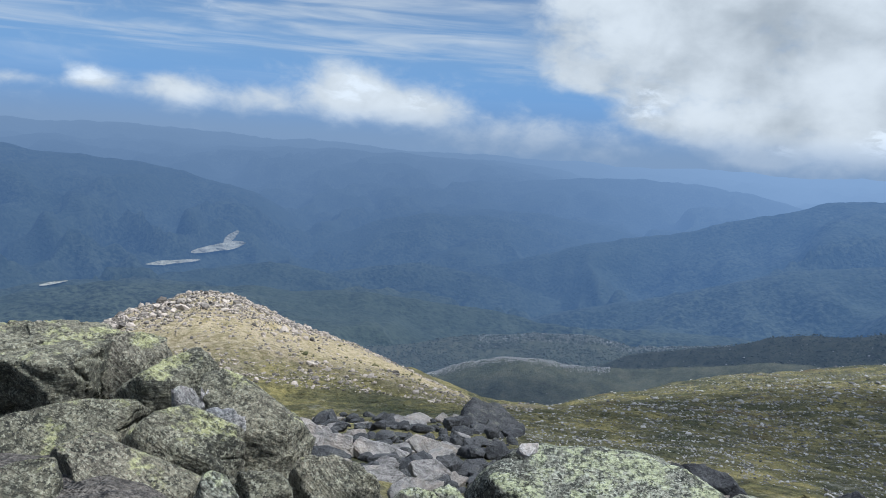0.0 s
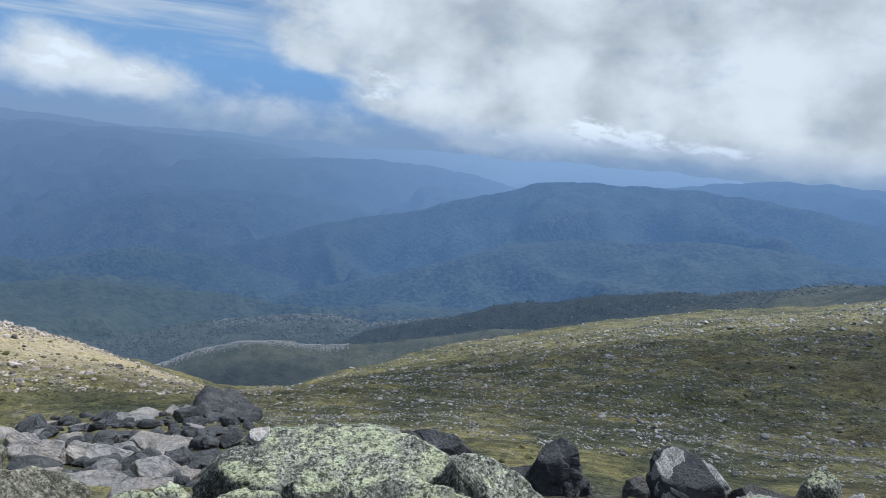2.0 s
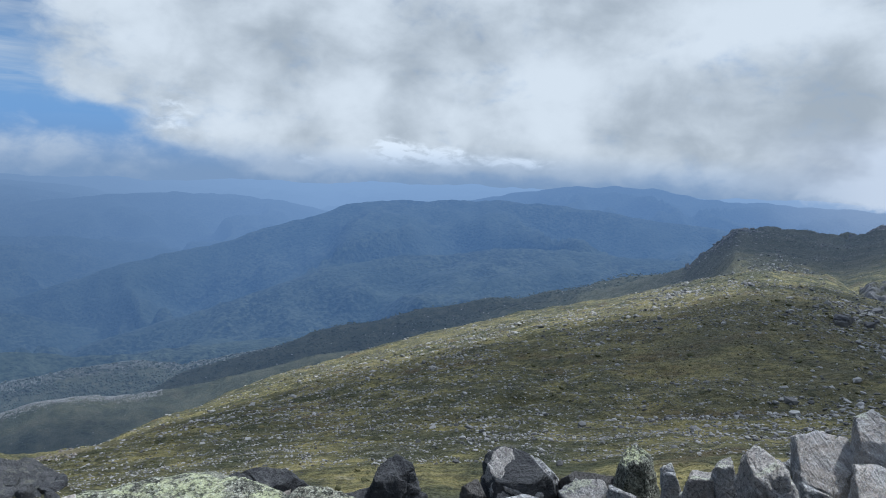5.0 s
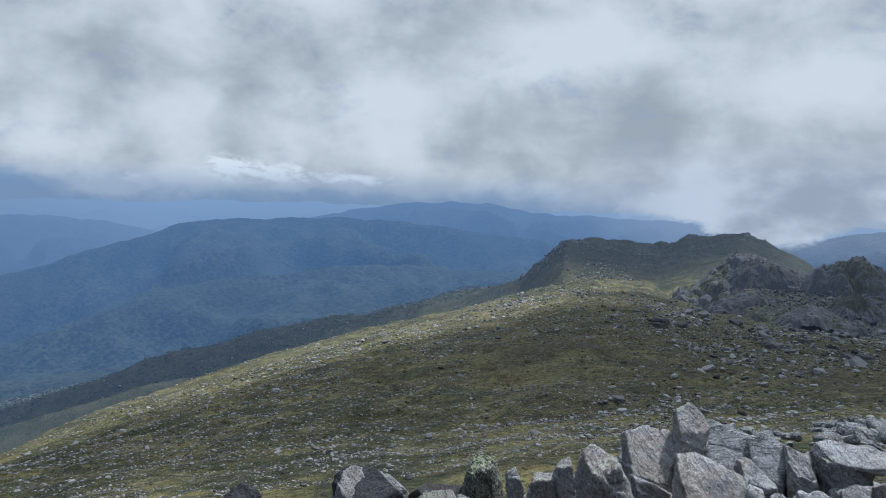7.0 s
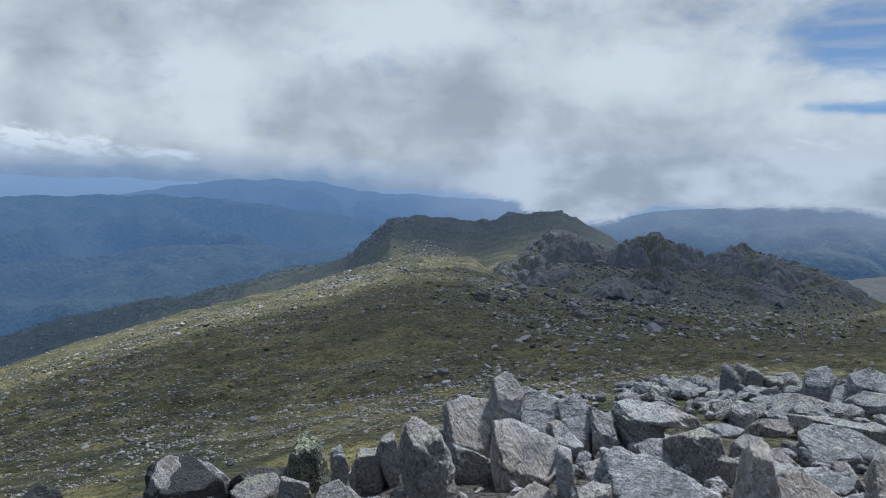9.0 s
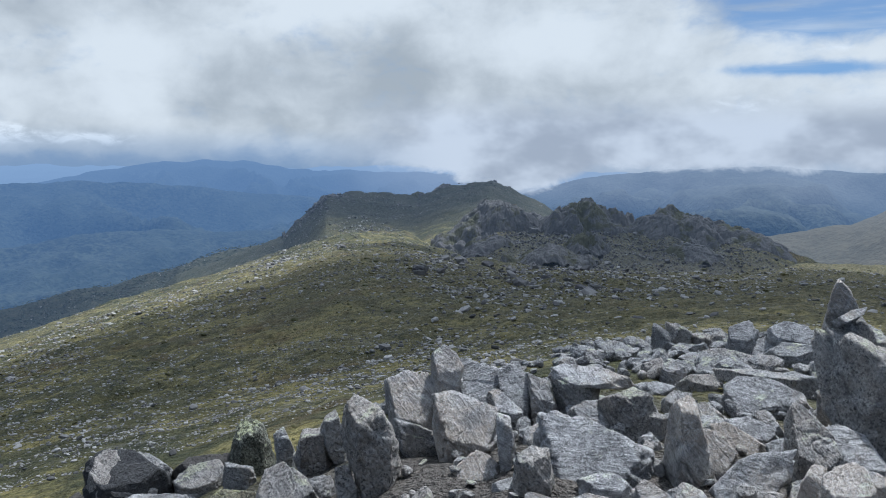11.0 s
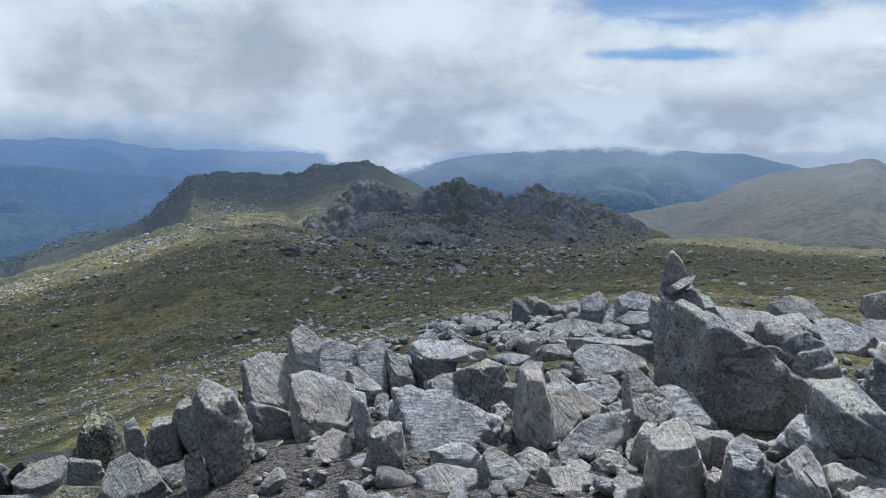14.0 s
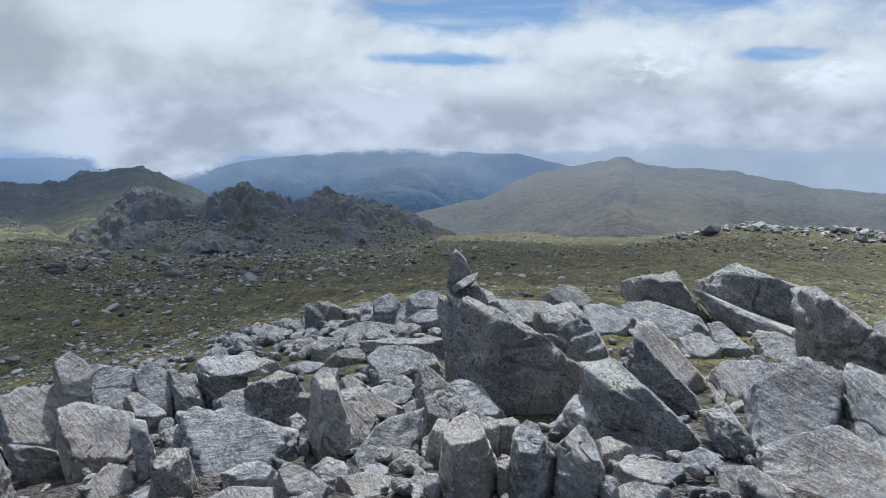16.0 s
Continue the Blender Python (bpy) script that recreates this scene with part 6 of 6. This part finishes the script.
def loose_stones(count, az0, az1, d0, d1, smin, smax, label, mat=None):
    for k in range(count):
        a, r = rng.uniform(az0, az1), rng.uniform(d0, d1)
        s = smin * (smax / smin) ** rng.uniform() * (0.5 + r / 14)
        x, y, z = on_ground(np.array([a]), np.array([r]))[0]
        ob = new("stone", SHARED[rng.randint(len(SHARED))])
        ob.matrix_world = Matrix.Translation((x, y, z + s * 0.12)) @ pose(0, 0, 0, rng.uniform(-30, 30), rng.uniform(-30, 30), rng.uniform(0, 360)) @ Matrix.Diagonal((s * 0.6, s * 0.42, s * rng.uniform(0.25, 0.45), 1))
        tagged(ob, label, "stone", "loose summit stones")


loose_stones(120, 60, 128, 4.4, 13, 0.08, 0.30, "loose angular grey granite stone among the boulders")
# dark rubble where the boulders give way to the slope
az, d = rng.uniform(74, 94, 520), rng.uniform(10.5, 19, 520)
heap("rubble", on_ground(az, d), np.minimum(np.exp(rng.normal(-1.6, 0.4, 520)), 0.4), rng, SLAB, "jagged dark granite rubble edging the grass slope", "rubble", STONES, (0.4, 1.0), 0.4, 0.2)
# small rubble that fills the gaps, in darker stone to imitate their shade
az, d = rng.uniform(60, 130, 800), rng.uniform(4.4, 14, 800)
heap("rubble", on_ground(az, d) + (0, 0, 0.02), np.exp(rng.normal(-2.3, 0.4, 800)) * (0.6 + d / 14), rng, SLAB, "small broken granite rubble filling gaps between boulders", "rubble", STONES, (0.4, 0.8), 0.4, 0.2)
# flat grey slabs in the hollow
FLATS = [mesh_object("flat_rock", v, f, FLAT).data for v, f in (rock_shape(960 + k, 4, 1, 90.0, 0.03, 0.0, 1) for k in range(6))]
for o in [o for o in scene.objects if o.name.startswith("flat_rock")]:
    bpy.data.objects.remove(o)
for r0 in (8.6, 9.5, 10.5, 11.5, 12.6, 13.8, 15.1, 16.6, 18.3, 20.2):
    for a0 in np.arange(-10.5, 3.5, 34 / r0):
        if rng.uniform() < 0.45:
            continue
        a, r, s = a0 + rng.uniform(-1.2, 1.2), r0 + rng.uniform(-0.3, 0.3), rng.uniform(0.25, 0.7) * (0.6 + r0 / 26)
        x, y, z = on_ground(np.array([a]), np.array([r]))[0]
        ob = new("flat_rock", FLATS[rng.randint(6)])
        ob.matrix_world = Matrix.Translation((x, y, z + 0.02)) @ pose(0, 0, 0, rng.uniform(-6, 8) - 10, rng.uniform(-8, 8), rng.uniform(0, 360)) @ Matrix.Diagonal((s * 0.40, s * 0.31, 0.07 + 0.09 * s, 1))
        tagged(ob, "flat bare grey rock lying in the hollow", "rock", "flat rocks in the hollow")

az, d = rng.uniform(-9, 7, 260), rng.uniform(10, 22, 260)
heap("rubble", on_ground(az, d), np.exp(rng.normal(-1.45, 0.4, 260)), rng, DARK, "dark broken rocks lying about the hollow", "rubble", STONES, (0.4, 0.8), 0.35, 0.25)

# bleached dead trees along the far rims, dark scrub below them
LUMPS = [rock_shape(980 + k, 1, 5, 6.0) for k in range(5)]


def fringe(name, az0, az1, d0, spread, count, mean, mat, label, category, tall):
    a, r = rng.uniform(az0, az1, count), d0 + rng.normal(size=count) * spread
    heap(name, on_ground(a, r), np.exp(rng.normal(mean, 0.3, count)), rng, mat, label, category, LUMPS, tall, 0.3, 0.3, (0.5, 1.0))


fringe("dead_trees", -2.5, 13.5, 329, 1.8, 7000, -1.5, GHOST, "bleached dead snow gums along the hill rim", "trees", (0.8, 1.5))
fringe("dead_trees", 3, 25, 595, 7.0, 9000, -1.05, GHOST, "grey dead snow gums along the ridge", "trees", (0.8, 1.5))
fringe("grove", 10, 54, 398, 18, 9000, 0.0, SCRUB, "low dark snow gum scrub on the far slope", "trees", (0.3, 0.6))
fringe("grove", -12, 22, 560, 30, 13000, 0.45, SCRUB, "dark snow gum grove on the far hill", "trees", (0.5, 0.9))


# ---- unseen clouds added overhead to shade the slope ----
def cloud_material(name, thin, thick):
    m, gr = material(name)
    p = gr.node("ShaderNodeNewGeometry").outputs["Position"]
    tr = gr.node("ShaderNodeBsdfTranslucent")
    tr.inputs[0].default_value = (0.8, 0.82, 0.85, 1)
    clear_part = gr.node("ShaderNodeBsdfTransparent")
    mixed = gr.node("ShaderNodeMixShader")
    mid = gr.node("ShaderNodeVectorMath", operation="DISTANCE")
    gr.put(mid.inputs[0], gr.scaled(gr.node("ShaderNodeTexCoord").outputs["Generated"], (1, 1, 0)))
    mid.inputs[1].default_value = (0.5, 0.5, 0.0)
    gr.put(mixed.inputs[0], gr.mul(gr.step(mid.outputs["Value"], 0.52, 0.22), gr.step(gr.noise(p, 0.02, 5.0, 0.6), 0.22, 0.42, thin, thick)))
    gr.put(mixed.inputs[1], clear_part.outputs[0]), gr.put(mixed.inputs[2], tr.outputs[0])
    finish(gr, mixed)
    return m


CLOUD = cloud_material("thin_grey_cloud", 0.40, 0.60)
DENSE = cloud_material("dense_grey_cloud", 0.35, 0.6)


def shade_cloud(bearing, away, height, long, broad, thick, turn, seed, mat=CLOUD):
    """An unseen flat-bottomed cloud, added so that its shadow falls at that bearing and distance."""
    v, f = SPHERES[5]
    co = v * np.array((long, broad, thick)) / 2
    co[:, 2] = np.where(co[:, 2] < 0, co[:, 2] * 0.3, co[:, 2])
    co = co * (1 + 0.2 * fbm(v * 2.2 + seed, 5, seed, 0.6))[:, None]
    ob = mesh_object("cloud", co, f, mat)
    foot = deg_dir(bearing, 0) * away + Vector((0, 0, -15))
    ob.matrix_world = Matrix.Translation(foot + deg_dir(SUN_AZ, SUN_EL) * (height / math.sin(radians(SUN_EL)))) @ pose(0, 0, 0, 0, 0, turn)
    tagged(ob, "unseen cloud added overhead to shade the slope", "cloud", kind="structure")
    return ob


shade_cloud(55, 57, 420, 112, 100, 40, 22, 9)
shade_cloud(81, 79, 420, 116, 116, 40, 0, 4)
shade_cloud(73, 150, 420, 100, 86, 40, 0, 10)
shade_cloud(84, 205, 420, 110, 110, 40, 0, 6)
shade_cloud(62, 330, 420, 190, 120, 40, 30, 5)
shade_cloud(10, 285, 420, 150, 60, 40, 10, 7, DENSE)
shade_cloud(32, 440, 420, 260, 150, 40, -40, 8, DENSE)


# glowing sheet that imitates lit cloud on the far ridge and over the col
def mist_material():
    m, gr = material("glowing_ridge_mist")
    p = gr.node("ShaderNodeNewGeometry").outputs["Position"]
    ax = gr.node("ShaderNodeSeparateXYZ")
    gr.put(ax.inputs[0], p)
    az = gr.mul(gr.math("ARCTAN2", ax.outputs[0], ax.outputs[1]), 57.2958)
    el = gr.mul(gr.math("ARCTAN2", gr.sub(ax.outputs[2], EYE), 600.0), 57.2958)
    q = gr.combine(gr.mul(az, 0.1), gr.mul(el, 0.16), 1.0)
    n = gr.noise(q, 2.6, 7.0, 0.6, 0.4)
    col = gr.math("EXPONENT", gr.mul(gr.math("POWER", gr.mul(gr.sub(az, 70.5), 1 / 5.0), 2.0), -1.0))
    right = gr.step(az, 92.0, 108.0)
    base = gr.sub(gr.add(gr.mul(right, 0.75), -1.5), gr.mul(col, 2.2))
    rise = gr.step(gr.sub(el, base), -1.3, 1.5)
    a = gr.step(gr.add(rise, gr.mul(gr.sub(n, 0.5), 1.6)), 0.28, 0.85)
    # a faint veil of haze painted in below the cloud
    a = gr.math("MAXIMUM", a, gr.step(el, -6.0, -2.0, 0.0, 0.22))
    a = gr.mul(a, gr.mul(gr.step(el, 4.5, 1.5), gr.mul(gr.step(az, 54.0, 66.0), gr.step(az, 134.0, 122.0))))
    e = gr.node("ShaderNodeEmission")
    gr.put(e.inputs[0], gr.mix(gr.step(gr.noise(q, 1.3, 4.0, 0.55), 0.36, 0.62), (0.28, 0.31, 0.35, 1), (0.45, 0.485, 0.52, 1)))
    t = gr.node("ShaderNodeBsdfTransparent")
    mixed = gr.node("ShaderNodeMixShader")
    gr.put(mixed.inputs[0], a), gr.put(mixed.inputs[1], t.outputs[0]), gr.put(mixed.inputs[2], e.outputs[0])
    finish(gr, mixed)
    return m


A, H = np.meshgrid(np.linspace(54, 134, 41), np.linspace(-60, 52, 8), indexing="ij")
v = np.stack([600 * np.sin(np.radians(A)), 600 * np.cos(np.radians(A)), H], -1).reshape(-1, 3)
i = np.arange(A.size).reshape(A.shape)
mist = mesh_object("cloud_bank", v, np.stack([i[:-1, :-1], i[1:, :-1], i[1:, 1:], i[:-1, 1:]], -1).reshape(-1, 4), mist_material())
tagged(mist, "glowing sheet imitating white cloud along the far ridge", "cloud", kind="structure")

# pale fields on the valley floor
def clearing(az0, el0, turn, long, wide, seed):
    n, m = 26, 10
    u, w = np.meshgrid(np.linspace(-1, 1, n), np.linspace(-1, 1, m), indexing="ij")
    wob = 1 + 0.5 * fbm(np.stack([u.ravel() * 2 + seed, u.ravel() * 0, u.ravel() * 0], 1), 3, seed).reshape(u.shape)
    a = az0 + long * u * math.cos(radians(turn)) - wide * w * wob * np.sqrt(np.clip(1.02 - u * u, 0, 1)) * math.sin(radians(turn))
    e = el0 + long * u * math.sin(radians(turn)) + wide * w * wob * np.sqrt(np.clip(1.02 - u * u, 0, 1)) * math.cos(radians(turn))
    r = np.geomspace(700, 3500, 500)
    d = np.zeros(a.size)
    for k, (aa, ee) in enumerate(zip(a.ravel(), e.ravel())):
        z = range_height(np.full(500, aa), r)
        below = np.where(EYE + r * math.tan(radians(ee)) < z + 1)[0]
        d[k] = r[below[0]] if len(below) else 2000
    d = np.minimum(d, np.median(d) * 1.05) * 0.995
    v = np.stack([d * np.sin(np.radians(a.ravel())), d * np.cos(np.radians(a.ravel())), EYE + d * np.tan(np.radians(e.ravel()))], 1)
    i = np.arange(n * m).reshape(n, m)
    f = np.stack([i[:-1, :-1], i[1:, :-1], i[1:, 1:], i[:-1, 1:]], -1).reshape(-1, 4)
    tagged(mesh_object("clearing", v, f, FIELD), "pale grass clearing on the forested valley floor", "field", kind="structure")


clearing(-17.4, -9.95, 11, 2.0, 0.30, 3)
clearing(-20.6, -11.05, 5, 1.9, 0.14, 5)
clearing(-16.5, -9.15, 40, 0.7, 0.20, 6)
clearing(-28.5, -12.4, 8, 0.9, 0.08, 8)
